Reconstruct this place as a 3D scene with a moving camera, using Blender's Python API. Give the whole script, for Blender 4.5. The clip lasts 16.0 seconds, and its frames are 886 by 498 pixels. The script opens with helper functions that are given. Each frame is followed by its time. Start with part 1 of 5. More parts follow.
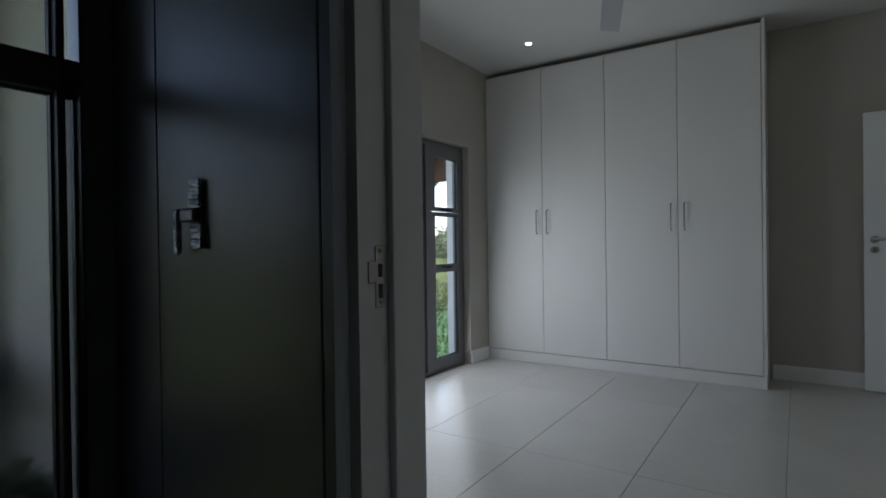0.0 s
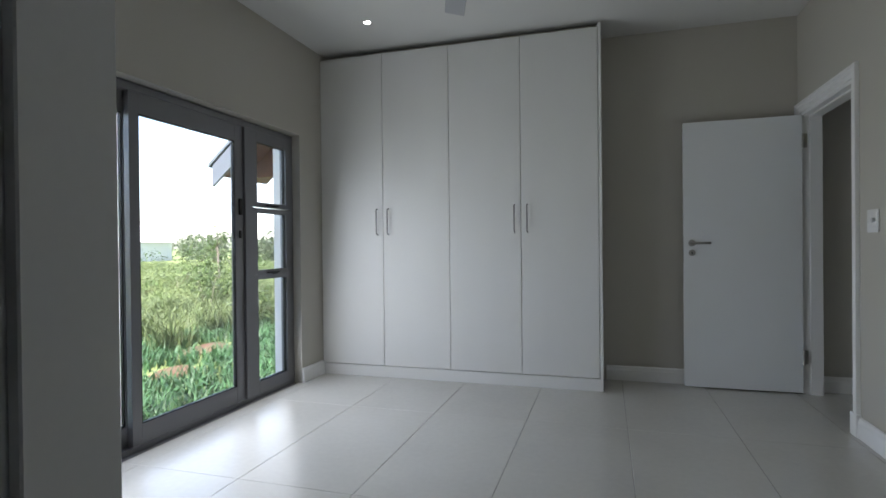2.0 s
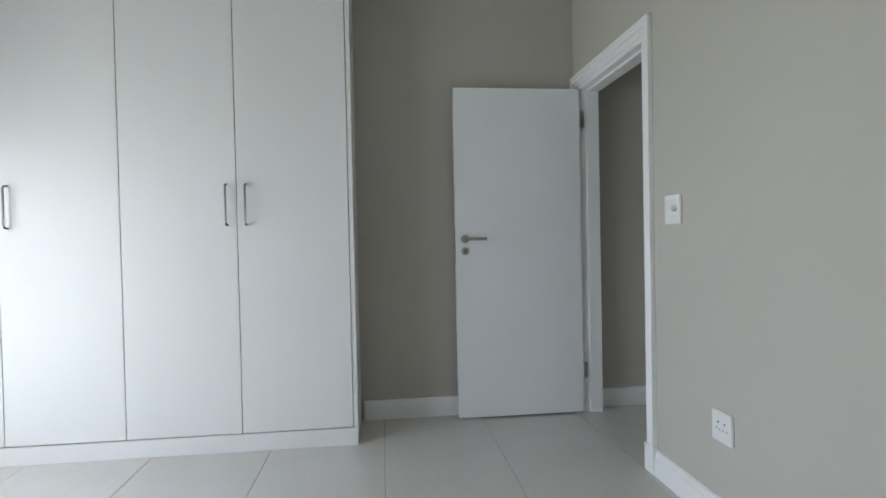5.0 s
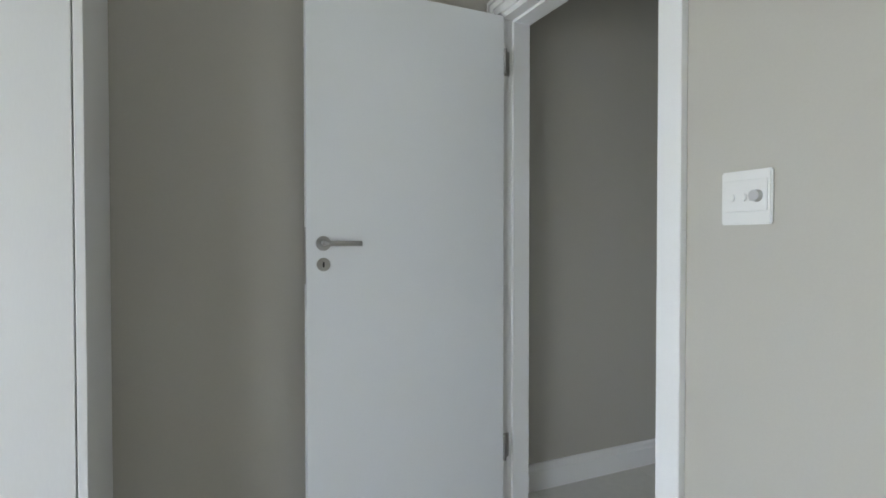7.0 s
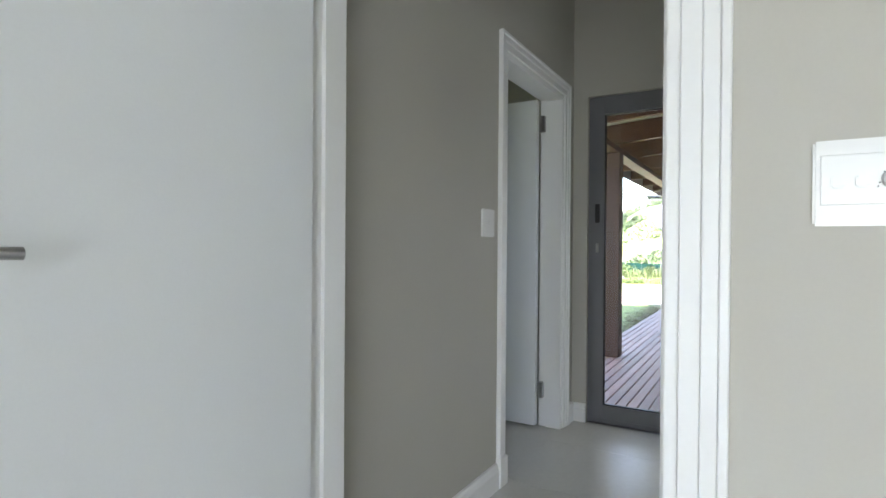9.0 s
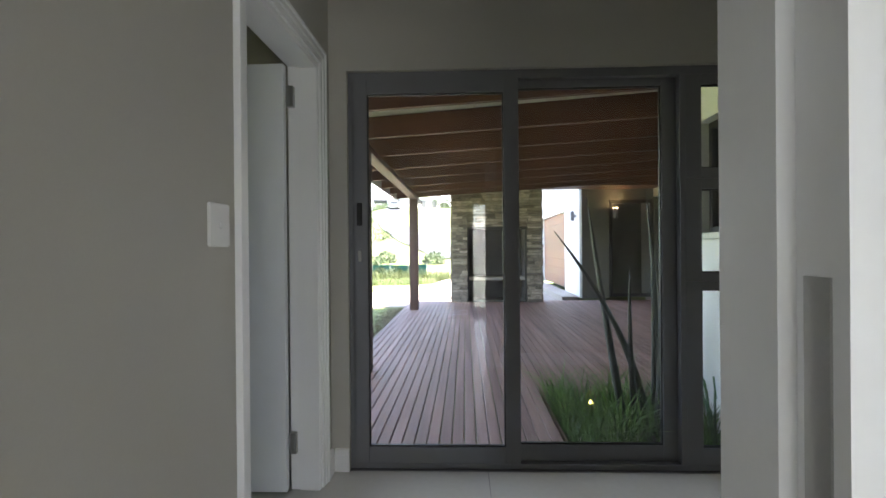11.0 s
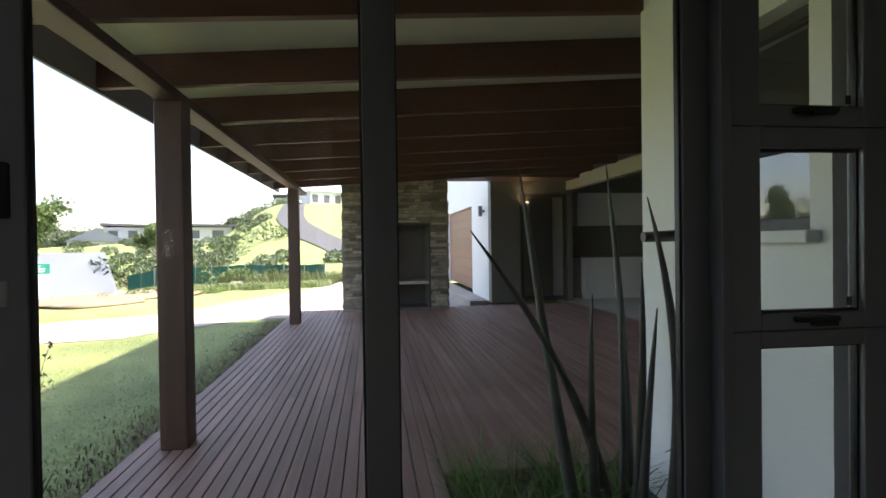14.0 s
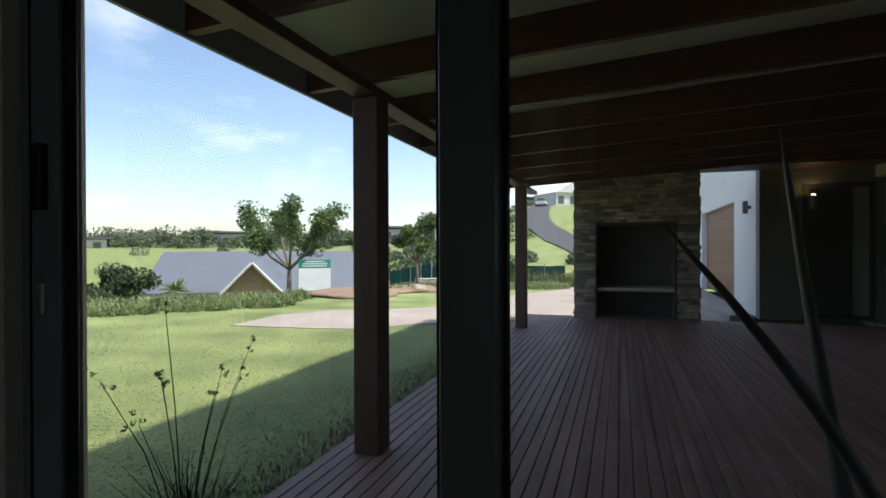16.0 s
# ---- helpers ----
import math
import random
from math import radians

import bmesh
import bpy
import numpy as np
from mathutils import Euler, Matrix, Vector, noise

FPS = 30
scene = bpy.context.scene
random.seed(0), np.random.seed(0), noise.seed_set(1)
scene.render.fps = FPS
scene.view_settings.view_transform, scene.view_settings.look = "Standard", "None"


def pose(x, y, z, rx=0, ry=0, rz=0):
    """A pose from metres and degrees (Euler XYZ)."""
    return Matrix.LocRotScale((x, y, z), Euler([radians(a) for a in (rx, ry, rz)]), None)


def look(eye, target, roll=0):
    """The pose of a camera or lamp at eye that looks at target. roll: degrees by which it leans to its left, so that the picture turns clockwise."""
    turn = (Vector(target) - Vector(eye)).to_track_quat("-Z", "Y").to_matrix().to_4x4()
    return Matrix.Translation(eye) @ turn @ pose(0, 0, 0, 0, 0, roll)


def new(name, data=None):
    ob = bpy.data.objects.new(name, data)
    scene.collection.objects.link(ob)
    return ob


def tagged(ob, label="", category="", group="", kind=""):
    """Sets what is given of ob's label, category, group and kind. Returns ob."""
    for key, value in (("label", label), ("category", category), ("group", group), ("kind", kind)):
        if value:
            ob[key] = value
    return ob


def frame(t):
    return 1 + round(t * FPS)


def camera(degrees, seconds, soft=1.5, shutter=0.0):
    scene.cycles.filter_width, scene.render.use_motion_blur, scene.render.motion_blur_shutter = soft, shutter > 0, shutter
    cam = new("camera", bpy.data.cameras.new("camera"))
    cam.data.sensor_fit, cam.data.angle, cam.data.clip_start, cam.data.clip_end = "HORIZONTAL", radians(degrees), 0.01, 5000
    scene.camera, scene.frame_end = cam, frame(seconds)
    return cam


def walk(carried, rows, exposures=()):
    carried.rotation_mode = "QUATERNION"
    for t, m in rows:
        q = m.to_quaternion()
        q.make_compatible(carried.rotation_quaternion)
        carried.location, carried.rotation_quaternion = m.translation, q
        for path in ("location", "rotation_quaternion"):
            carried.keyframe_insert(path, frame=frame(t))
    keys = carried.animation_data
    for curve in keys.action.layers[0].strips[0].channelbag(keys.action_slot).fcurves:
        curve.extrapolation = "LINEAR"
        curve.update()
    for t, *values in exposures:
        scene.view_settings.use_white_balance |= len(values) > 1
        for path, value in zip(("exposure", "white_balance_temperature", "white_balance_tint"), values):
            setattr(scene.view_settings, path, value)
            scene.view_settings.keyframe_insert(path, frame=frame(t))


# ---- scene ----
cam = camera(79.4, 16.0, 1.6)
PATH = [
    (0, (0.19, -4.646, 1.115), (-0.916, -2.98, 1.101), -0.8),
    (0.5, (0.138, -4.454, 1.132), (-0.93, -2.763, 1.108), -0.8),
    (1, (0.084, -4.318, 1.117), (-0.904, -2.579, 1.098), -0.8),
    (1.5, (0.025, -4.244, 1.116), (-0.781, -2.413, 1.1), -0.7),
    (2, (0.026, -4.18, 1.114), (-0.559, -2.267, 1.101), -0.6),
    (2.5, (-0.006, -4.093, 1.12), (-0.407, -2.134, 1.101), -0.6),
    (3, (0.001, -3.964, 1.122), (-0.219, -1.976, 1.107), -0.6),
    (3.5, (0.033, -3.795, 1.109), (-0.073, -1.798, 1.09), -0.6),
    (4, (0.064, -3.534, 1.109), (0.088, -1.534, 1.095), -0.5),
    (4.2, (0.084, -3.431, 1.108), (0.159, -1.432, 1.087), -0.7),
    (6.3, (0.228, -2.016, 1.128), (0.745, -0.084, 1.087), -0.5),
    (6.5, (0.239, -1.885, 1.129), (0.831, 0.025, 1.091), -0.3),
    (7, (0.258, -1.591, 1.126), (1.09, 0.228, 1.091), -0.0),
    (7.5, (0.274, -1.318, 1.11), (1.408, 0.33, 1.081), 0.1),
    (8, (0.328, -1.045, 1.121), (1.637, 0.466, 1.096), 0.3),
    (8.5, (0.378, -0.826, 1.116), (1.874, 0.501, 1.096), 0.4),
    (9, (0.442, -0.644, 1.128), (2.16, 0.38, 1.115), 0.4),
    (9.5, (0.554, -0.512, 1.117), (2.394, 0.272, 1.108), 0.3),
    (10, (0.667, -0.421, 1.125), (2.602, 0.085, 1.122), 0.2),
    (10.2, (0.728, -0.392, 1.128), (2.689, 0.005, 1.129), 0.1),
    (12.3, (1.798, -0.229, 1.222), (3.791, -0.394, 1.203), -0.5),
    (12.5, (1.883, -0.235, 1.225), (3.873, -0.432, 1.21), -0.3),
    (13, (2.123, -0.292, 1.21), (4.104, -0.563, 1.192), -0.4),
    (13.5, (2.392, -0.409, 1.214), (4.372, -0.689, 1.196), -0.5),
    (14, (2.637, -0.518, 1.215), (4.619, -0.783, 1.193), -0.8),
    (14.5, (2.839, -0.618, 1.211), (4.832, -0.786, 1.192), -0.8),
    (15, (3.012, -0.713, 1.212), (5.01, -0.622, 1.191), -1.0),
    (15.5, (3.128, -0.75, 1.211), (5.091, -0.366, 1.199), -0.8),
    (16, (3.2, -0.736, 1.211), (5.098, -0.105, 1.202), -0.2),
]
EXPOSURES = [(0, 1.45, 6300, 12), (0.5, 1.55, 6300, 12), (2.5, 2.3, 6400, 13), (4.0, 2.8, 6400, 13), (7.0, 3.38, 6500, 12), (9.0, 3.75, 6600, 12), (10.2, 3.4, 6800, 13), (12.3, 3.28, 7100, 17), (13.0, 2.66, 7300, 19), (13.5, 2.42, 7200, 18), (14.5, 1.72, 6900, 13), (15.0, 1.4, 6800, 12), (16.0, 0.72, 6500, 10)]
walk(cam, [(t, look(eye, target, roll)) for t, eye, target, roll in PATH], EXPOSURES)

# ---- world and sun ----
SUN_EL, SUN_AZ = 60.0, 178.0    # azimuth counted clockwise from +y
world = bpy.data.worlds.new("world")
scene.world = world
world.use_nodes = True
wn = world.node_tree
sky = wn.nodes.new("ShaderNodeTexSky")
sky.sky_type, sky.sun_disc = "NISHITA", False
sky.sun_elevation, sky.sun_rotation = radians(SUN_EL), radians(SUN_AZ)
sky.air_density, sky.dust_density, sky.ozone_density = 1.0, 1.2, 1.0
# thin high cloud
wco, wmap, wno = wn.nodes.new("ShaderNodeTexCoord"), wn.nodes.new("ShaderNodeMapping"), wn.nodes.new("ShaderNodeTexNoise")
wmap.inputs["Scale"].default_value = (1.6, 2.2, 5.0)
wno.inputs["Scale"].default_value, wno.inputs["Detail"].default_value, wno.inputs["Roughness"].default_value = 1.5, 7, 0.62
wra, wmix = wn.nodes.new("ShaderNodeMapRange"), wn.nodes.new("ShaderNodeMix")
wra.inputs[1].default_value, wra.inputs[2].default_value, wra.inputs[4].default_value = 0.5, 0.82, 0.45
wmix.data_type = "RGBA"
wmix.inputs[7].default_value = (9.0, 9.2, 9.6, 1)
wn.links.new(wco.outputs["Generated"], wmap.inputs[0])
wn.links.new(wmap.outputs[0], wno.inputs["Vector"])
wn.links.new(wno.outputs[0], wra.inputs[0])
wn.links.new(wra.outputs[0], wmix.inputs[0])
wn.links.new(sky.outputs[0], wmix.inputs[6])
wn.links.new(wmix.outputs[2], wn.nodes["Background"].inputs[0])
wn.nodes["Background"].inputs[1].default_value = 0.15
sun = new("sun", bpy.data.lights.new("sun", "SUN"))
sun.data.energy, sun.data.angle, sun.data.color = 3.5, radians(2.5), (1.0, 0.95, 0.88)
sd = Vector((math.sin(radians(SUN_AZ)) * math.cos(radians(SUN_EL)), math.cos(radians(SUN_AZ)) * math.cos(radians(SUN_EL)), math.sin(radians(SUN_EL))))
sun.matrix_world = look(sd * 60, (0, 0, 0))

# daylight of the sky entering by the two glazed doors
for n_, x, y, z, wy, wz, way, power in (("garden_daylight", -2.345, -1.53, 0.9, 2.2, 1.5, 1, 5.4), ("deck_daylight", 3.8, -0.8, 0.9, 2.1, 1.5, -1, 0.4)):
    la = new(n_, bpy.data.lights.new(n_, "AREA"))
    la.data.shape, la.data.size, la.data.size_y, la.data.energy, la.data.color = "RECTANGLE", wy, wz, power, (0.93, 0.97, 1.0)
    la.matrix_world = look((x, y, z), (x + way, y, z - 0.12))

# ---- building helpers ----
ORIGIN = {}


def share(ob, parent, at):
    """Parents ob, whose mesh lies in world metres, under a thing or part."""
    ob.parent = parent
    ORIGIN[ob.name] = at


def thing(name, at, label="", category="", group="", kind=""):
    """An Empty at the base of a thing."""
    ob = new(name)
    ob.empty_display_size = 0.1
    ob.location = at
    ORIGIN[ob.name] = Vector(at)
    return tagged(ob, label, category, group, kind)


def to_mesh(name, bm, material, smooth=False):
    me = bpy.data.meshes.new(name)
    bm.normal_update()
    bm.to_mesh(me)
    bm.free()
    if material is not None:
        me.materials.append(material)
    if smooth:
        me.polygons.foreach_set("use_smooth", [True] * len(me.polygons))
    return me


def part(name, bm, material, parent, label="", smooth=False):
    """One mesh object under a thing or under a part; bm is in world metres."""
    o = ORIGIN[parent.name]
    bmesh.ops.translate(bm, verts=bm.verts, vec=-o)
    ob = new(name, to_mesh(name, bm, material, smooth))
    share(ob, parent, o)
    return tagged(ob, label)


def solid(name, bm, material, label="", category="", group="", kind="", smooth=False):
    """A thing that is one mesh."""
    lo = Vector((min(v.co.x for v in bm.verts) + max(v.co.x for v in bm.verts), min(v.co.y for v in bm.verts) + max(v.co.y for v in bm.verts), 0)) / 2
    lo.z = min(v.co.z for v in bm.verts)
    bmesh.ops.translate(bm, verts=bm.verts, vec=-lo)
    ob = new(name, to_mesh(name, bm, material, smooth))
    ob.location = lo
    ORIGIN[ob.name] = lo
    return tagged(ob, label, category, group, kind)


def add_box(bm, x0, x1, y0, y1, z0, z1, bevel=0.0, segments=1):
    """Adds one block, with bevelled edges where asked."""
    r = bmesh.ops.create_cube(bm, size=1)
    for v in r["verts"]:
        v.co = Vector((x0 + (v.co.x + 0.5) * (x1 - x0), y0 + (v.co.y + 0.5) * (y1 - y0), z0 + (v.co.z + 0.5) * (z1 - z0)))
    if bevel:
        bmesh.ops.bevel(bm, geom=list({e for v in r["verts"] for e in v.link_edges}), offset=bevel, segments=segments, affect="EDGES")
    return bm


def box(x0, x1, y0, y1, z0, z1, bevel=0.0, segments=1):
    return add_box(bmesh.new(), x0, x1, y0, y1, z0, z1, bevel, segments)


def boxes(rows, bevel=0.0):
    bm = bmesh.new()
    for r in rows:
        add_box(bm, *r, bevel)
    return bm


def add_tube(bm, points, radii, sides=8, cap=True):
    """A tapered tube along points."""
    rings = []
    pts = [Vector(p) for p in points]
    for n, p in enumerate(pts):
        d = (pts[min(n + 1, len(pts) - 1)] - pts[max(n - 1, 0)]).normalized()
        a = d.orthogonal().normalized() if abs(d.z) < 0.9 else Vector((1, 0, 0)) - d * d.x
        a.normalize()
        b = d.cross(a)
        r = radii[n] if hasattr(radii, "__len__") else radii
        rings.append([bm.verts.new(p + r * (math.cos(s) * a + math.sin(s) * b)) for s in (2 * math.pi * k / sides for k in range(sides))])
    for q, w in zip(rings, rings[1:]):
        for k in range(sides):
            bm.faces.new((q[k], q[(k + 1) % sides], w[(k + 1) % sides], w[k]))
    if cap:
        bm.faces.new(list(reversed(rings[0])))
        bm.faces.new(rings[-1])
    return bm


def tube(points, radii, sides=10):
    return add_tube(bmesh.new(), points, radii, sides)


def prism(profile, axis, a, b):
    """A closed outline (two coordinates each) drawn out along an axis from a to b."""
    bm = bmesh.new()
    put = {"x": lambda u, v, w: (w, u, v), "y": lambda u, v, w: (u, w, v), "z": lambda u, v, w: (u, v, w)}[axis]
    p, q = [[bm.verts.new(put(u, v, w)) for u, v in profile] for w in (a, b)]
    n = len(profile)
    for k in range(n):
        bm.faces.new((p[k], p[(k + 1) % n], q[(k + 1) % n], q[k]))
    bm.faces.new(list(reversed(p)))
    bm.faces.new(q)
    bmesh.ops.recalc_face_normals(bm, faces=bm.faces)
    return bm


# ---- materials ----
def material(name, base, rough=0.5, metal=0.0, spread=0.06, scale=3.0, fine=60.0, bump=0.1, depth=0.002, per_object=0.0, coat=0.0, spec=0.5, second=None, stretch=(1, 1, 1), island=0.0, translucent=0.0):
    """Principled paint with two scales of variation and fine relief."""
    m = bpy.data.materials.new(name)
    m.use_nodes = True
    t = m.node_tree
    N, L = t.nodes, t.links
    p = N["Principled BSDF"]
    co = N.new("ShaderNodeTexCoord")
    mp = N.new("ShaderNodeMapping")
    mp.inputs["Scale"].default_value = stretch
    geo = N.new("ShaderNodeNewGeometry")
    L.new(geo.outputs["Position"], mp.inputs["Vector"])
    big, small = N.new("ShaderNodeTexNoise"), N.new("ShaderNodeTexNoise")
    big.inputs["Scale"].default_value, small.inputs["Scale"].default_value = scale, fine
    big.inputs["Detail"].default_value, small.inputs["Detail"].default_value = 5, 4
    L.new(mp.outputs[0], big.inputs["Vector"])
    L.new(mp.outputs[0], small.inputs["Vector"])
    mix = N.new("ShaderNodeMix")
    mix.data_type = "RGBA"
    lo = [c * (1 - spread * 1.6) for c in base]
    hi = [min(1, c * (1 + spread * 1.6)) for c in (second or base)]
    mix.inputs[6].default_value, mix.inputs[7].default_value = (*lo, 1), (*hi, 1)
    av = N.new("ShaderNodeMath")
    av.operation = "MULTIPLY_ADD"
    av.inputs[1].default_value, av.inputs[2].default_value = 0.35, 0.0
    L.new(small.outputs[0], av.inputs[0])
    ad = N.new("ShaderNodeMath")
    ad.operation = "MULTIPLY_ADD"
    ad.inputs[1].default_value = 0.65
    L.new(big.outputs[0], ad.inputs[0])
    L.new(av.outputs[0], ad.inputs[2])
    ramp = N.new("ShaderNodeMapRange")
    ramp.inputs[1].default_value, ramp.inputs[2].default_value = 0.3, 0.7
    L.new(ad.outputs[0], ramp.inputs[0])
    L.new(ramp.outputs[0], mix.inputs[0])
    out = mix.outputs[2]
    if per_object or island:
        src = N.new("ShaderNodeObjectInfo").outputs["Random"] if per_object else geo.outputs["Random Per Island"]
        hs = N.new("ShaderNodeHueSaturation")
        mr = N.new("ShaderNodeMapRange")
        mr.inputs[3].default_value, mr.inputs[4].default_value = 1 - (per_object or island), 1 + (per_object or island)
        L.new(src, mr.inputs[0])
        L.new(mr.outputs[0], hs.inputs["Value"])
        L.new(out, hs.inputs["Color"])
        out = hs.outputs[0]
    L.new(out, p.inputs["Base Color"])
    p.inputs["Metallic"].default_value = metal
    p.inputs["Specular IOR Level"].default_value = spec
    p.inputs["Coat Weight"].default_value = coat
    rr = N.new("ShaderNodeMapRange")
    rr.inputs[3].default_value, rr.inputs[4].default_value = max(0.02, rough - 0.06), min(1, rough + 0.06)
    L.new(ad.outputs[0], rr.inputs[0])
    L.new(rr.outputs[0], p.inputs["Roughness"])
    if bump:
        bp = N.new("ShaderNodeBump")
        bp.inputs["Strength"].default_value, bp.inputs["Distance"].default_value = bump, depth
        L.new(small.outputs[0], bp.inputs["Height"])
        L.new(bp.outputs[0], p.inputs["Normal"])
    if translucent:
        p.inputs["Transmission Weight"].default_value = 0
        tr = N.new("ShaderNodeBsdfTranslucent")
        L.new(out, tr.inputs["Color"])
        ms = N.new("ShaderNodeMixShader")
        ms.inputs[0].default_value = translucent
        L.new(p.outputs[0], ms.inputs[1])
        L.new(tr.outputs[0], ms.inputs[2])
        L.new(ms.outputs[0], N["Material Output"].inputs[0])
    return m


def glass_material(name, rough=0.0, tint=(1, 1, 1)):
    m = bpy.data.materials.new(name)
    m.use_nodes = True
    p = m.node_tree.nodes["Principled BSDF"]
    p.inputs["Base Color"].default_value = (*tint, 1)
    p.inputs["Transmission Weight"].default_value = 1
    p.inputs["Roughness"].default_value = rough
    p.inputs["IOR"].default_value = 1.45
    return m


def glow(name, colour, strength):
    m = bpy.data.materials.new(name)
    m.use_nodes = True
    p = m.node_tree.nodes["Principled BSDF"]
    p.inputs["Emission Color"].default_value = (*colour, 1)
    p.inputs["Emission Strength"].default_value = strength
    return m


WALL = material("greige_paint", (0.49, 0.47, 0.42), 0.65, spread=0.02, scale=1.2, fine=140, bump=0.08, depth=0.001)
CEIL = material("ceiling_paint", (0.68, 0.68, 0.665), 0.7, spread=0.02, scale=1.0, fine=120, bump=0.05)
WHITE = material("white_satin_paint", (0.84, 0.84, 0.83), 0.35, spread=0.015, scale=2, fine=90, bump=0.04, depth=0.0006)
BOARD = material("wardrobe_melamine", (0.73, 0.73, 0.715), 0.42, spread=0.02, scale=2.0, fine=260, bump=0.06, depth=0.0005, stretch=(1, 1, 0.15))
DOORW = material("door_enamel", (0.79, 0.81, 0.82), 0.38, spread=0.015, scale=1.5, fine=180, bump=0.05, depth=0.0006)
TILE = material("porcelain_tile", (0.60, 0.59, 0.55), 0.24, spread=0.04, scale=1.6, fine=30, bump=0.015, depth=0.001, per_object=0.02)
GROUT = material("grout", (0.24, 0.23, 0.21), 0.8, spread=0.1)
ALU = material("bronze_grey_aluminium", (0.20, 0.20, 0.215), 0.38, metal=0.3, spread=0.03, fine=200, bump=0.03, depth=0.0004)
ALUD = material("charcoal_aluminium", (0.055, 0.053, 0.051), 0.42, metal=0.3, spread=0.03, fine=200, bump=0.03, depth=0.0004)
BLACK = material("black_rubber", (0.012, 0.012, 0.012), 0.5, spread=0.1)
STEELD = material("dark_steel", (0.24, 0.235, 0.23), 0.35, metal=1.0, spread=0.04, fine=250, bump=0.03, depth=0.0003)
STEEL = material("brushed_steel", (0.46, 0.455, 0.44), 0.32, metal=1.0, spread=0.04, fine=250, bump=0.03, depth=0.0003)
PLASTIC = material("white_plastic", (0.80, 0.80, 0.78), 0.22, spread=0.01, bump=0.0)
DARKP = material("dark_lacquer", (0.10, 0.098, 0.104), 0.34, metal=0.1, spec=0.7, coat=0.0, spread=0.05, scale=2, fine=120, bump=0.0)
FILM = material("wrinkled_black_film", (0.42, 0.42, 0.45), 0.12, metal=1.0, spread=0.5, fine=26, bump=1.0, depth=0.03, stretch=(0.25, 0.25, 2.6))
GLASS = glass_material("window_glass")
FROST = glass_material("hazy_glass", 0.2, (0.33, 0.33, 0.34))
DECK = material("hardwood_decking", (0.26, 0.145, 0.112), 0.6, spread=0.22, scale=2.2, fine=45, bump=0.3, depth=0.002, per_object=0.16, stretch=(0.25, 6, 1), second=(0.31, 0.185, 0.15), spec=0.3)
BEAM = material("stained_timber", (0.10, 0.038, 0.021), 0.55, spread=0.25, scale=3, fine=40, bump=0.25, depth=0.002, stretch=(1, 0.3, 1), per_object=0.1)
POST = material("stained_post", (0.085, 0.04, 0.029), 0.55, spread=0.25, scale=4, fine=45, bump=0.3, depth=0.002, stretch=(5, 5, 0.4))
SOFFIT = material("white_soffit_board", (0.56, 0.535, 0.47), 0.7, spread=0.04, scale=3, fine=50, bump=0.1)
RENDER = material("white_render", (0.72, 0.72, 0.70), 0.8, spread=0.04, scale=1.4, fine=90, bump=0.3, depth=0.003)
STONE = material("ledge_stone", (0.34, 0.30, 0.245), 0.85, spread=0.25, scale=9, fine=70, bump=0.8, depth=0.008, per_object=0.55, second=(0.36, 0.31, 0.25))
SOOT = material("fire_brick_plaster", (0.12, 0.11, 0.10), 0.85, spread=0.2, scale=3, fine=40, bump=0.3)
DRIVE = material("pale_drive_concrete", (0.36, 0.31, 0.26), 0.9, spread=0.14, scale=1.2, fine=24, bump=0.4, depth=0.004)
CONC = material("pale_concrete", (0.50, 0.46, 0.40), 0.85, spread=0.1, scale=0.8, fine=18, bump=0.3, depth=0.004)

# ---- plan, in metres: +y towards the wardrobe wall, +x along the hall ----
H = 2.80                      # ceilings
WX, EX, NY, SY = -2.37, 1.40, 0.41, -3.76      # bedroom
HX, HS = 3.86, -1.99          # hall end wall and its far side
DTOP = 2.05


def wall(n, rows, mat, label):
    """A wall of blocks that butt end to end."""
    return solid(n, boxes(rows), mat, label, "wall", kind="structure")


# bedroom and hall walls
WO = (-2.72, -0.335, 2.03)    # opening of the garden door
wall("wall_west", [(WX - 0.25, WX, WO[1], NY + 0.2, 0, H), (WX - 0.25, WX, SY - 0.2, WO[0], 0, H), (WX - 0.25, WX, WO[0], WO[1], WO[2], H)], WALL, "greige painted plaster wall round the garden sliding door")
wall("wall_north", [(WX, 2.78, NY, NY + 0.14, 0, H), (3.66, 4.02, NY, NY + 0.14, 0, H), (2.78, 3.66, NY, NY + 0.14, 2.06, H)], WALL, "greige painted plaster wall behind the wardrobe and along the hall")
BD = (-0.528, 0.335)          # bedroom door opening along y
wall("wall_east", [(EX, EX + 0.12, BD[1], NY, 0, H), (EX, EX + 0.12, SY, BD[0], 0, H), (EX, EX + 0.12, BD[0], BD[1], 2.055, H)], WALL, "greige painted plaster wall with the bedroom doorway")
SD = (-0.46, 0.42)            # doorway of the dark lobby along x
wall("wall_south", [(WX, SD[0] - 0.02, SY - 0.1, SY, 0, H), (SD[1] + 0.02, HX + 0.16, SY - 0.1, SY, 0, H), (SD[0] - 0.02, SD[1] + 0.02, SY - 0.1, SY, 2.07, H)], WALL, "greige painted plaster wall with the lobby doorway")
SL = (-1.965, 0.315, 2.085)    # opening at the hall's end along y
wall("wall_hall_end", [(HX, HX + 0.16, SL[1], NY, 0, H), (HX, HX + 0.16, SY, SL[0], 0, H), (HX, HX + 0.16, SL[0], SL[1], SL[2], H)], WALL, "greige painted plaster wall round the deck sliding door")
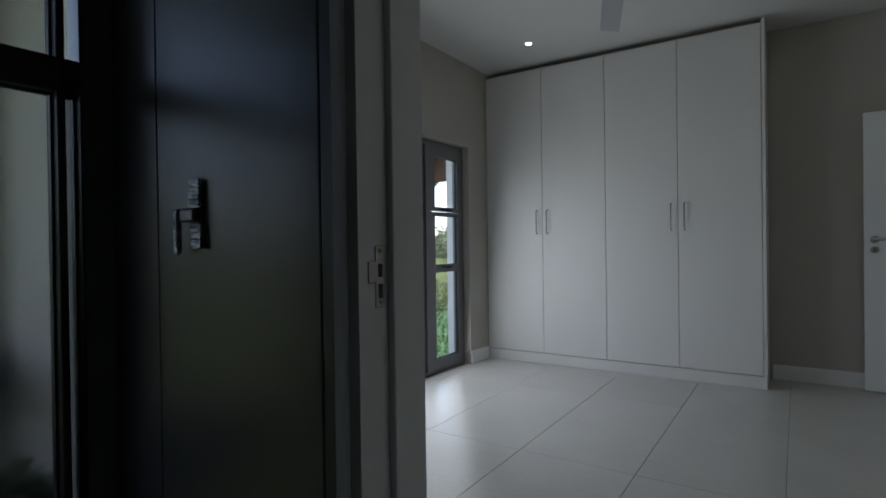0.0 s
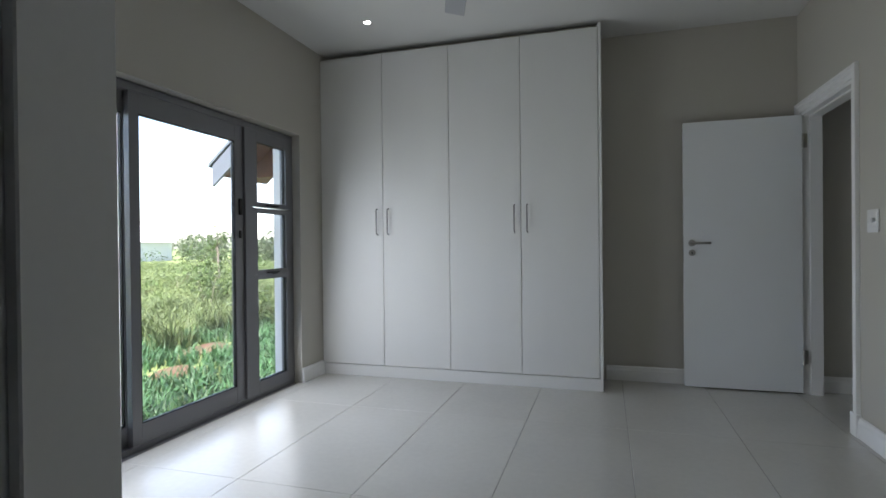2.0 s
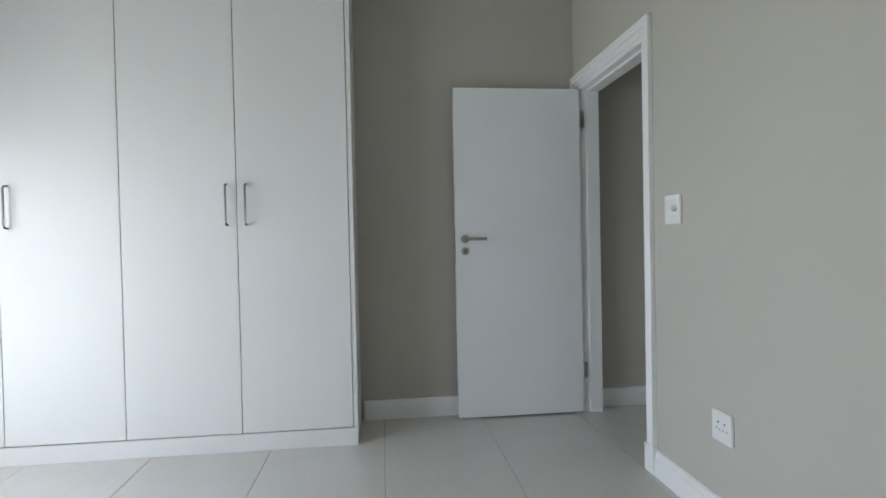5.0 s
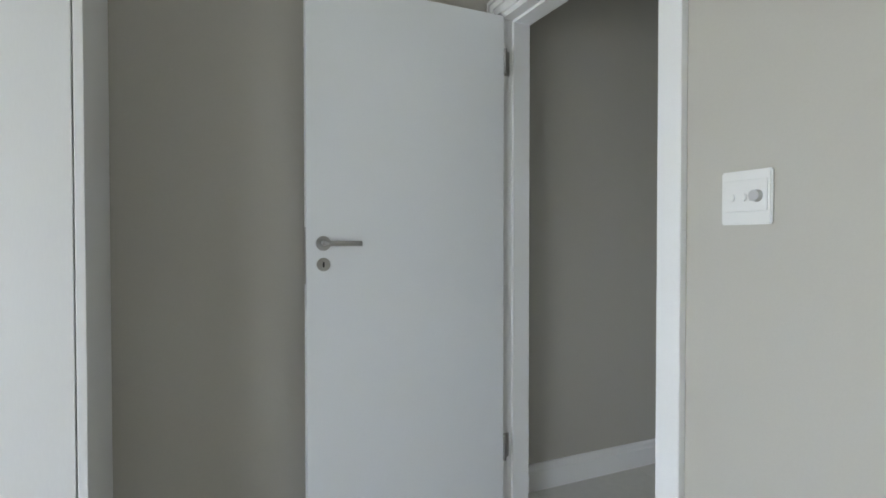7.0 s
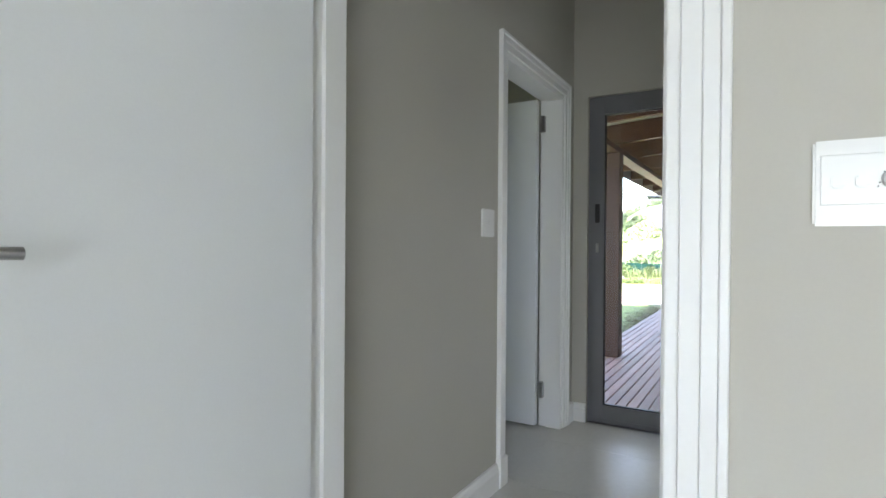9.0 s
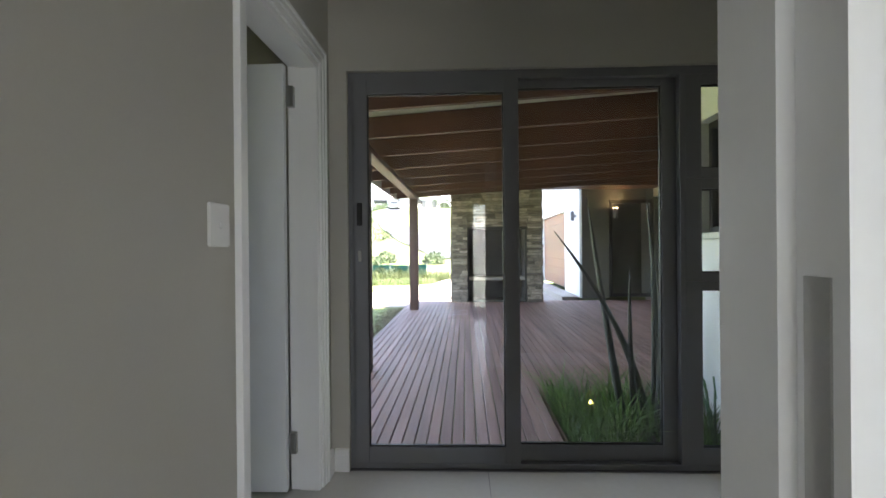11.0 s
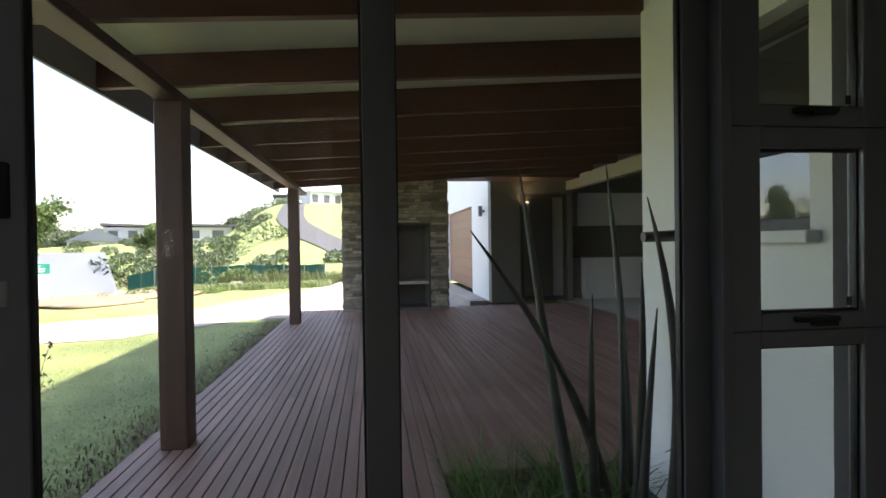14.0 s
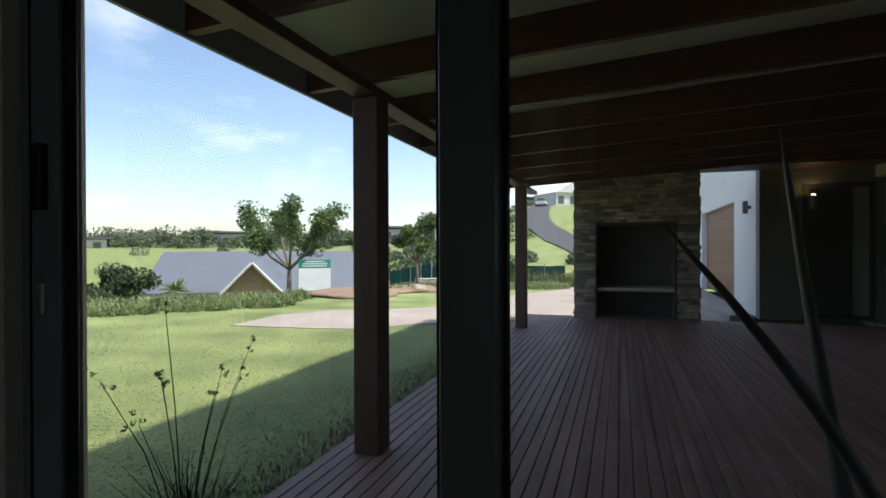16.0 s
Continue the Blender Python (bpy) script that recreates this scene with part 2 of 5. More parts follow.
wall("wall_hall_south", [(EX + 0.12, HX, HS - 0.12, HS, 0, H)], WALL, "greige painted plaster wall of the hall")
solid("ceiling", box(WX - 0.2, HX + 0.1, SY - 0.1, NY + 0.1, H, H + 0.1), CEIL, "smooth white painted plasterboard ceiling", "ceiling", kind="structure")

# lobby
LX0, LY0 = -1.42, -5.9
# the lobby's dimness is put into its wall and ceiling colours
wall("wall_lobby", [(LX0 - 0.12, LX0, LY0, -4.75, 0, H), (LX0 - 0.12, LX0, -4.75, -3.98, 2.3, H), (LX0 - 0.12, LX0, -3.98, -3.86, 0, H), (LX0 - 0.12, 1.5, LY0 - 0.12, LY0, 0, H), (1.4, 1.52, LY0, SY - 0.1, 0, H)], material("lobby_wall_dimmed", (0.20, 0.20, 0.20), 0.7, spread=0.05), "lobby walls coloured dark to keep the room dim")
solid("lobby_ceiling", box(LX0 - 0.12, 1.52, LY0 - 0.12, SY - 0.1, H, H + 0.1), material("lobby_ceiling_dimmed", (0.35, 0.35, 0.35), 0.8), "plain lobby ceiling, shadow put into its grey", "ceiling", kind="structure")

# out-of-view slab, added to keep sun off what the lobby window looks on
solid("lobby_shade_slab", box(-2.9, LX0 - 0.13, -5.6, -3.97, 2.55, 2.7), material("shade_slab_grey", (0.3, 0.3, 0.3), 0.8), "unseen slab added to shade the ground outside the lobby window", "roof", kind="structure")

# floors of large tiles
TW, TL, GAP = 0.6065, 1.213, 0.0022
floor = solid("floor", boxes([(WX - 0.05, HX - 0.001, SY - 0.1, NY + 0.1, -0.1, -0.004), (LX0 - 0.1, 1.5, LY0, SY - 0.1, -0.1, -0.004)]), GROUT, "pale grey porcelain tiled floor with thin dark joints", "floor", kind="structure")
tile_meshes = {}


def lay(x0, x1, y0, y1):
    if x1 - x0 < 0.02 or y1 - y0 < 0.02:
        return
    key = (round(x1 - x0, 3), round(y1 - y0, 3))
    if key not in tile_meshes:
        tile_meshes[key] = to_mesh("tile", box(0, x1 - x0, 0, y1 - y0, -0.006, 0, 0.0012), TILE)
    ob = new("tile", tile_meshes[key])
    ob.parent = floor
    ob.location = Vector((x0, y0, 0)) - floor.location


def lay_floor(ax, bx, ay, by, ox, oy):
    k0 = math.floor((ax - ox) / TW)
    for k in range(k0, math.ceil((bx - ox) / TW)):
        m0 = math.floor((ay - oy) / TL)
        for m in range(m0, math.ceil((by - oy) / TL)):
            lay(max(ax, ox + k * TW + GAP), min(bx, ox + (k + 1) * TW), max(ay, oy + m * TL + GAP), min(by, oy + (m + 1) * TL))


solid("threshold", box(WX - 0.25, WX - 0.04, WO[0], WO[1], -0.1, -0.002, 0.002), ALU, "grey aluminium threshold under the garden door", "threshold", kind="structure")
solid("threshold", box(HX - 0.0, HX + 0.165, SL[0], SL[1], -0.1, -0.002, 0.002), ALU, "grey aluminium threshold under the deck door", "threshold", kind="structure")

# skirtings with a stepped top
def skirting(n, axis, at, a, b, side):
    """A moulded board along a wall: axis it runs along, the wall's place, from a to b, the side it faces."""
    s = side
    prof = [(at, 0), (at + s * 0.02, 0), (at + s * 0.02, 0.085), (at + s * 0.016, 0.092), (at + s * 0.014, 0.108), (at + s * 0.008, 0.116), (at, 0.118)]
    return solid(n, prism(prof, axis, a, b), WHITE, "white moulded timber skirting board along the wall", "skirting", kind="structure")


skirting("baseboard", "y", EX, SY, BD[0] - 0.085, -1)
skirting("baseboard", "x", NY, 0.02, EX - 0.03, -1)
skirting("baseboard", "y", WX, WO[1] + 0.0, -0.0, 1)
skirting("baseboard", "y", WX, SY, WO[0], 1)
skirting("baseboard", "x", NY, EX + 0.14, 2.70, -1)
skirting("baseboard", "x", NY, 3.74, HX, -1)
skirting("baseboard", "y", HX, SL[1] + 0.0, NY - 0.02, -1)
skirting("baseboard", "x", SY, WX + 0.02, SD[0] - 0.02, 1)
skirting("baseboard", "y", EX + 0.12, HS, BD[0] - 0.085, 1)
solid("baseboard", box(WX - 0.1, WX + 0.0, WO[1], WO[1] + 0.018, 0, 0.118, 0.003), WHITE, "white skirting return in the window reveal", "skirting", kind="structure")


# door casings: lining, stop and moulded architrave
def architrave(parent, axis, at, side, a, b, top):
    """Moulded trim on three sides of an opening in the wall plane at, on the side given."""
    s = side
    w = 0.075

    def strip(u0, u1, z0, z1, horizontal):
        bm = bmesh.new()
        # three steps of thickness from the opening outwards
        steps = ((0.0, 0.45, 0.012), (0.45, 0.8, 0.018), (0.8, 1.0, 0.024))
        for f0, f1, d in steps:
            if horizontal:
                za, zb = z0 + f0 * (z1 - z0), z0 + f1 * (z1 - z0)
                grow = f1 * w
                r = (u0 - grow, u1 + grow, za, zb)
            else:
                ua, ub = u0 + f0 * (u1 - u0), u0 + f1 * (u1 - u0)
                r = (min(ua, ub), max(ua, ub), z0, z1 + f0 * w)
            lo, hi = sorted((at, at + s * d))
            if axis == "y":
                add_box(bm, lo, hi, r[0], r[1], r[2], r[3], 0.002)
            else:
                add_box(bm, r[0], r[1], lo, hi, r[2], r[3], 0.002)
        return bm
    part("architrave", strip(a, a - w, 0, top, False), WHITE, parent)
    part("architrave", strip(b, b + w, 0, top, False), WHITE, parent)
    part("architrave", strip(a, b, top, top + w, True), WHITE, parent)


dc = thing("door_frame_bedroom", (EX, BD[0], 0), "white painted timber door frame with moulded architraves", "door frame", kind="structure")
part("jamb", box(EX - 0.002, EX + 0.122, BD[0], BD[0] + 0.022, 0, 2.055), WHITE, dc)
part("jamb", box(EX - 0.002, EX + 0.122, BD[1] - 0.022, BD[1], 0, 2.055), WHITE, dc)
part("head", box(EX - 0.002, EX + 0.122, BD[0] + 0.022, BD[1] - 0.022, 2.033, 2.055), WHITE, dc)
part("stop", boxes([(EX + 0.045, EX + 0.122, BD[0] + 0.022, BD[0] + 0.034, 0, 2.033), (EX + 0.045, EX + 0.122, BD[1] - 0.034, BD[1] - 0.022, 0, 2.033), (EX + 0.045, EX + 0.122, BD[0] + 0.034, BD[1] - 0.034, 2.021, 2.033)]), WHITE, dc)
architrave(dc, "y", EX, -1, BD[0], BD[1], 2.055)
architrave(dc, "y", EX + 0.12, 1, BD[0], BD[1], 2.055)
part("plinth_block", box(EX - 0.028, EX, BD[0] - 0.085, BD[0] - 0.002, 0, 0.13, 0.003), WHITE, dc)
part("strike_plate", box(EX + 0.012, EX + 0.036, BD[0] + 0.0215, BD[0] + 0.0235, 0.99, 1.14), STEEL, dc, "brushed steel strike plate")

hc = thing("door_frame_hall", (3.2, NY, 0), "white painted timber door frame in the hall", "door frame", kind="structure")
part("jamb", box(2.78, 2.80, NY - 0.002, NY + 0.142, 0, 2.06), WHITE, hc)
part("jamb", box(3.64, 3.66, NY - 0.002, NY + 0.142, 0, 2.06), WHITE, hc)
part("head", box(2.80, 3.64, NY - 0.002, NY + 0.142, 2.04, 2.06), WHITE, hc)
part("stop", boxes([(2.80, 2.812, NY, NY + 0.095, 0, 2.04), (3.628, 3.64, NY, NY + 0.095, 0, 2.04), (2.812, 3.628, NY, NY + 0.095, 2.028, 2.04)]), WHITE, hc)
architrave(hc, "x", NY, -1, 2.78, 3.66, 2.06)
part("plinth_block", box(2.70, 2.782, NY - 0.028, NY, 0, 0.135, 0.003), WHITE, hc)

lc = thing("door_frame_lobby", (SD[0], SY, 0), "white painted timber door frame of the lobby with a strike plate", "door frame", kind="structure")
part("jamb", box(SD[0] - 0.03, SD[0] - 0.004, -3.935, SY + 0.004, 0, 2.07), WHITE, lc)
part("stop", box(SD[0] - 0.004, SD[0] + 0.012, -3.855, SY + 0.004, 0, 2.06, 0.002), WHITE, lc)
part("jamb", box(SD[1], SD[1] + 0.03, -3.935, SY + 0.004, 0, 2.07), WHITE, lc)
part("head", box(SD[0] - 0.004, SD[1], -3.935, SY + 0.004, 2.05, 2.07), WHITE, lc)
part("casing", box(SD[0] - 0.055, SD[0] - 0.03, -3.95, -3.915, 0, 2.1, 0.003), WHITE, lc)
sp = bmesh.new()
add_box(sp, SD[0] - 0.006, SD[0] - 0.002, -3.891, -3.864, 1.0, 1.116, 0.0015)
add_box(sp, SD[0] - 0.006, SD[0] - 0.001, -3.911, -3.886, 1.047, 1.087, 0.0015)
plate = part("strike_plate", sp, STEEL, lc, "steel strike plate with two screws")
part("latch_hole", boxes([(SD[0] - 0.003, SD[0] - 0.0012, -3.883, -3.872, 1.057, 1.082), (SD[0] - 0.003, SD[0] - 0.0012, -3.883, -3.872, 1.017, 1.044)]), BLACK, plate)
for z in (1.106, 1.010):
    part("screw", tube([(SD[0] - 0.003, -3.8775, z), (SD[0] - 0.0008, -3.8775, z)], 0.004), ALU, plate)


# ---- doors ----
def lever(parent, x, y, z, direction, out):
    """Lever handle on a round rose with a key rose below; direction along x, out: sign along y."""
    h = part("handle", tube([(x, y, z), (x, y + out * 0.008, z)], 0.026, 20), STEEL, parent, "brushed steel lever handle", smooth=False)
    pts = [(x, y + out * 0.005, z), (x, y + out * 0.045, z), (x + direction * 0.015, y + out * 0.052, z), (x + direction * 0.125, y + out * 0.052, z)]
    part("lever", tube(pts, 0.0095, 12), STEEL, h, smooth=True)
    k = part("key_rose", tube([(x, y, z - 0.074), (x, y + out * 0.007, z - 0.074)], 0.024, 20), STEEL, parent)
    part("keyhole", boxes([(x - 0.003, x + 0.003, min(y + out * 0.006, y + out * 0.0078), max(y + out * 0.006, y + out * 0.0078), z - 0.084, z - 0.066)]), BLACK, k)


LEAFY = BD[1] - 0.045
bd = thing("door_1", (EX - 0.01, LEAFY, 0.012), "white enamelled flush door standing open into the bedroom", "door", kind="structure")
part("leaf", box(0.597, 1.392, LEAFY, LEAFY + 0.04, 0.012, 2.035, 0.002), DOORW, bd)
lever(bd, 0.655, LEAFY, 1.113, 1, -1)
part("latch_plate", box(0.5955, 0.5975, LEAFY + 0.01, LEAFY + 0.03, 0.97, 1.17), STEEL, bd)
for z in (0.22, 1.80):
    hg = part("hinge", tube([(EX - 0.006, LEAFY - 0.006, z), (EX - 0.006, LEAFY - 0.006, z + 0.1)], 0.007, 10), STEEL, bd)
    part("hinge_leaf", box(EX - 0.004, EX + 0.03, LEAFY + 0.0215, LEAFY + 0.0235, z, z + 0.1), STEEL, hg)

hd = thing("door_2", (3.6, NY + 0.14, 0.012), "white painted flush door standing open into a side room", "door", kind="structure")
part("leaf", box(3.58, 3.62, NY + 0.145, NY + 0.94, 0.012, 2.035, 0.002), DOORW, hd)
for z in (0.18, 1.84):
    part("hinge", box(3.61, 3.641, NY + 0.108, NY + 0.144, z, z + 0.1, 0.003), STEEL, hd, "brushed steel butt hinge")
wall("wall_side_room", [(2.3, 2.42, NY + 0.14, 3.2, 0, H), (3.9, 4.02, NY + 0.14, 3.2, 0, H), (2.3, 2.8, 3.2, 3.32, 0, H), (3.4, 4.02, 3.2, 3.32, 0, H), (2.8, 3.4, 3.2, 3.32, 0, 1.2), (2.8, 3.4, 3.2, 3.32, 2.0, H), (2.3, 4.02, NY + 0.1, 3.2, H, H + 0.1)], WALL, "greige painted walls of the side room")
# unglazed opening out of view, added to bring daylight onto door_2
rw = thing("side_room_opening", (3.1, 3.26, 1.2), "unseen grey aluminium window frame added to light the side room", "window", kind="structure")
part("window_frame", boxes([(2.8, 2.85, 3.23, 3.29, 1.2, 2.0), (3.35, 3.4, 3.23, 3.29, 1.2, 2.0), (2.85, 3.35, 3.23, 3.29, 1.2, 1.25), (2.85, 3.35, 3.23, 3.29, 1.95, 2.0)], 0.002), ALU, rw)
solid("side_room_floor", box(2.3, 3.9, NY, 3.2, -0.1, -0.001), TILE, "pale grey tiled floor of the side room", "floor", kind="structure")


# ---- wardrobe ----
wd = thing("wardrobe", (-1.18, 0.2, 0), "tall white four-door built-in wardrobe with steel bow handles", "wardrobe")
WL = WX + 0.004
part("carcass", boxes([(WL, -0.024, 0.022, NY - 0.004, 0.098, 2.70)]), BOARD, wd)
part("plinth", box(WL, -0.002, 0.0, NY - 0.004, 0, 0.094, 0.001), BOARD, wd)
part("side_panel", box(-0.022, 0.0, -0.004, NY - 0.004, 0.094, 2.775, 0.0015), BOARD, wd)
part("cornice", box(WL, -0.024, 0.10, NY - 0.004, 2.705, H - 0.004), WALL, wd, "greige filler board above the doors")
dw = (-0.025 - WL) / 4
for k in range(4):
    x0 = WL + k * dw + 0.002
    d = part("door", box(x0, x0 + dw - 0.004, 0.0, 0.019, 0.1, 2.745, 0.0018), BOARD, wd)
    hx = x0 + dw - 0.052 if k % 2 == 0 else x0 + 0.048
    part("handle", tube([(hx, 0.001, 1.212), (hx, -0.026, 1.216), (hx, -0.032, 1.23), (hx, -0.032, 1.41), (hx, -0.026, 1.424), (hx, 0.001, 1.428)], 0.0055, 8), STEELD, d, "slim brushed steel bow handle", smooth=True)


# ---- sliding doors of aluminium ----
def pane(n, axis, at, a, b, z0, z1, parent, mat=None):
    """A glazed pane with a dark gasket round it."""
    t = 0.003
    bm = box(at - t, at + t, a, b, z0, z1) if axis == "y" else box(a, b, at - t, at + t, z0, z1)
    g = part(n, bm, mat or GLASS, parent)
    g.visible_shadow = False
    w, d = 0.006, 0.012
    rows = [(a, a + w, z0, z1), (b - w, b, z0, z1), (a + w, b - w, z0, z0 + w), (a + w, b - w, z1 - w, z1)]
    part("gasket", boxes([(at - d, at + d, u0, u1, v0, v1) if axis == "y" else (u0, u1, at - d, at + d, v0, v1) for u0, u1, v0, v1 in rows]), BLACK, g)
    return g


def ring(parent, n, x0, x1, a, b, z0, z1, w, mat, wb=None, wt=None):
    """Four frame bars round a pane, in a plane across x."""
    wb, wt = wb or w, wt or w
    f = part(n, boxes([(x0, x1, a, a + w, z0, z1), (x0, x1, b - w, b, z0, z1), (x0, x1, a + w, b - w, z0, z0 + wb), (x0, x1, a + w, b - w, z1 - wt, z1)], 0.002), mat, parent)
    return f


def slider(name, label, xi, s, a, b, top, splits, mat, lock_side, zs):
    """A sliding door with a side light of three panes. xi: inner face, s: way out along x;
    splits: edges along y from the far-side-light end: side light, then mullion, then two panels."""
    d = thing(name, (xi, (a + b) / 2, 0), label, "sliding door", kind="structure")
    o = lambda p, q: (min(xi + s * p, xi + s * q), max(xi + s * p, xi + s * q))
    part("window_frame", boxes([(*o(0, 0.10), a, b, 0, 0.03), (*o(0, 0.10), a, b, top - 0.045, top), (*o(0, 0.10), a, a + 0.03, 0.03, top - 0.045), (*o(0, 0.10), b - 0.03, b, 0.03, top - 0.045)], 0.002), mat, d)
    return d, o


# garden door of the bedroom, side light towards the wardrobe
gd, o = slider("window_1", "grey aluminium garden sliding door with three-pane side light", WX - 0.07, -1, WO[0], WO[1], 2.022, None, ALU, 1, None)
part("mullion", box(*o(-0.012, 0.10), -0.955, -0.868, 0.03, 1.977, 0.003), ALU, gd)
f = part("sash", boxes([(*o(0.005, 0.045), -1.905, -1.842, 0.03, 1.977), (*o(0.005, 0.045), -1.042, -0.957, 0.03, 1.977), (*o(0.005, 0.045), -1.842, -1.042, 0.03, 0.14), (*o(0.005, 0.045), -1.842, -1.042, 1.862, 1.977)], 0.002), ALU, gd)
pane("pane", "y", o(0.02, 0.02)[0], -1.842, -1.042, 0.14, 1.862, f)
lock = part("lock", box(*o(-0.014, 0.006), -1.012, -0.985, 1.345, 1.46, 0.004), BLACK, f, "black door latch")
part("keyhole", box(*o(-0.006, 0.006), -1.008, -0.99, 1.18, 1.235, 0.003), BLACK, f)
f = part("sash", boxes([(*o(0.05, 0.09), WO[0] + 0.03, WO[0] + 0.115, 0.03, 1.977), (*o(0.05, 0.09), -1.905, -1.85, 0.03, 1.977), (*o(0.05, 0.09), WO[0] + 0.115, -1.905, 0.03, 0.14), (*o(0.05, 0.09), WO[0] + 0.115, -1.905, 1.862, 1.977)], 0.002), ALU, gd)
pane("pane", "y", o(0.07, 0.07)[0], WO[0] + 0.115, -1.905, 0.14, 1.862, f)
for z0, z1, opens in ((0.115, 0.88, 0), (0.94, 1.378, 1), (1.448, 1.897, 1)):
    f = ring(gd, "sash", *o(0.0, 0.06), -0.868, WO[1] - 0.03, z0 - 0.03 if z0 > 0.2 else 0.03, z1 + (0.03 if z1 < 1.8 else 0.08), 0.068, ALU, 0.034 if z0 > 0.2 else 0.085, 0.034 if z1 < 1.8 else 0.08)
    pane("pane", "y", o(0.025, 0.025)[0], -0.80, WO[1] - 0.098, z0, z1, f)
    if opens:
        part("stay", boxes([(*o(-0.025, 0.0), -0.70, -0.56, z0 - 0.022, z0 - 0.01), (*o(-0.035, -0.02), -0.66, -0.6, z0 - 0.03, z0 - 0.018)], 0.003), BLACK, f, "black window stay")

# deck door at the hall's end
sd2, o = slider("window_2", "grey aluminium deck sliding door with three-pane side light", HX + 0.03, 1, SL[0], SL[1], SL[2], None, ALU, 1, None)
f = ring(sd2, "sash", *o(0.0, 0.04), -0.578, SL[1] - 0.02, 0.03, SL[2] - 0.04, 0.078, ALU, 0.085, 0.075)
pane("pane", "y", o(0.02, 0.02)[0], -0.50, SL[1] - 0.098, 0.115, 1.97, f)
part("lock", box(*o(-0.016, 0.004), 0.245, 0.272, 1.28, 1.40, 0.004), BLACK, f, "black door latch")
part("keyhole", box(*o(-0.008, 0.004), 0.25, 0.268, 1.09, 1.15, 0.003), STEEL, f)
f = ring(sd2, "sash", *o(0.045, 0.085), -1.40, -0.50, 0.03, SL[2] - 0.04, 0.075, ALU, 0.085, 0.045)
pane("pane", "y", o(0.065, 0.065)[0], -1.325, -0.578, 0.115, 2.0, f)
part("mullion", box(*o(-0.005, 0.10), -1.43, -1.40, 0.03, SL[2] - 0.045, 0.002), ALU, sd2)
for z0, z1, opens in ((0.115, 0.932, 0), (1.02, 1.45, 1), (1.56, 1.99, 1)):
    a, b = SL[0] + 0.03, -1.43
    za, zb = {0.115: (0.03, 0.975), 1.02: (0.977, 1.504), 1.56: (1.506, SL[2] - 0.045)}[z0]
    ra, rb = -1.812, -1.512
    f = part("sash", boxes([(*o(0, 0.055), a, ra, za, zb), (*o(0, 0.055), rb, b, za, zb), (*o(0, 0.055), ra, rb, za, z0), (*o(0, 0.055), ra, rb, z1, zb)], 0.002), ALU, sd2)
    pane("pane", "y", o(0.03, 0.03)[0], ra, rb, z0, z1, f)
    if opens:
        part("sticker", box(*o(0.0255, 0.0266), ra + 0.012, ra + 0.028, z0 + 0.012, z0 + 0.036), ALUD, f, "small dark glass maker's sticker")
        part("stay", boxes([(*o(-0.025, 0.0), -1.72, -1.60, z0 - 0.022, z0 - 0.008), (*o(-0.04, -0.02), -1.70, -1.63, z0 - 0.03, z0 - 0.018)], 0.003), BLACK, f, "black window stay")

# ---- lobby: dark panelled door wall and its window ----
lp = thing("lobby_panel", (-0.95, -3.9, 0), "dark lacquered panel door with film-wrapped handle beside the lobby doorway", "door", kind="structure")
part("stile", box(-0.592, -0.515, -3.90, -3.862, 0, 2.75), DARKP, lp)
leaf = part("leaf", box(-1.19, -0.597, -3.90, -3.862, 0.01, 2.75, 0.002), DARKP, lp)
part("stile", box(LX0, -1.195, -3.90, -3.862, 0, 2.75), DARKP, lp)
bm = bmesh.new()
for z0, z1, dx in ((1.212, 1.282, 0.008), (1.115, 1.178, 0.012)):
    add_box(bm, -1.04 + dx, -0.99 + dx, -3.915, -3.901, z0, z1, 0.004)
handle = part("handle", bm, FILM, leaf, "door furniture wrapped in wrinkled black film")
part("lever", boxes([(-1.072, -1.046, -3.932, -3.918, 1.10, 1.212)], 0.006), FILM, handle)
part("spindle", box(-1.065, -0.99, -3.926, -3.9, 1.178, 1.212, 0.006), DARKP, handle)
lw = thing("window_3", (LX0, -4.4, 0), "dark framed lobby window with hazy panes", "window", kind="structure")
part("window_frame", boxes([(LX0 - 0.06, LX0 + 0.01, -4.04, -4.02, 0, 2.3), (LX0 - 0.06, LX0 + 0.01, -3.986, -3.98, 0, 2.3), (LX0 - 0.06, LX0 + 0.01, -4.02, -3.986, 0, 0.08), (LX0 - 0.06, LX0 + 0.01, -4.02, -3.986, 1.53, 1.62), (LX0 - 0.06, LX0 + 0.01, -4.02, -3.986, 2.24, 2.3), (LX0 - 0.06, LX0 + 0.01, -4.75, -4.69, 0, 2.3), (LX0 - 0.06, LX0 + 0.01, -4.69, -4.04, 0, 0.08), (LX0 - 0.06, LX0 + 0.01, -4.69, -4.04, 1.53, 1.62), (LX0 - 0.06, LX0 + 0.01, -4.69, -4.04, 2.24, 2.3)], 0.003), ALUD, lw)
pane("pane", "y", LX0 - 0.03, -4.69, -4.04, 0.08, 1.53, lw, FROST)
pane("pane", "y", LX0 - 0.03, -4.69, -4.04, 1.62, 2.24, lw, FROST)
pane("pane", "y", LX0 - 0.03, -4.02, -3.986, 0.08, 1.53, lw, FROST)

# ---- deck, roof and posts ----
GZ = -0.14
PY = (0.59, 0.75)
DX0, DX1, DY0, DY1 = HX + 0.17, 12.75, -4.5, 0.913
posts = []
for x in (6.0, 11.06):
    posts.append(solid("deck_post", box(x, x + 0.16, PY[0], PY[1], 0.0, 2.085, 0.006), POST, "square dark stained timber post standing on the deck", "post", "deck posts"))
RS = -0.065                   # rise of the roof per metre along y


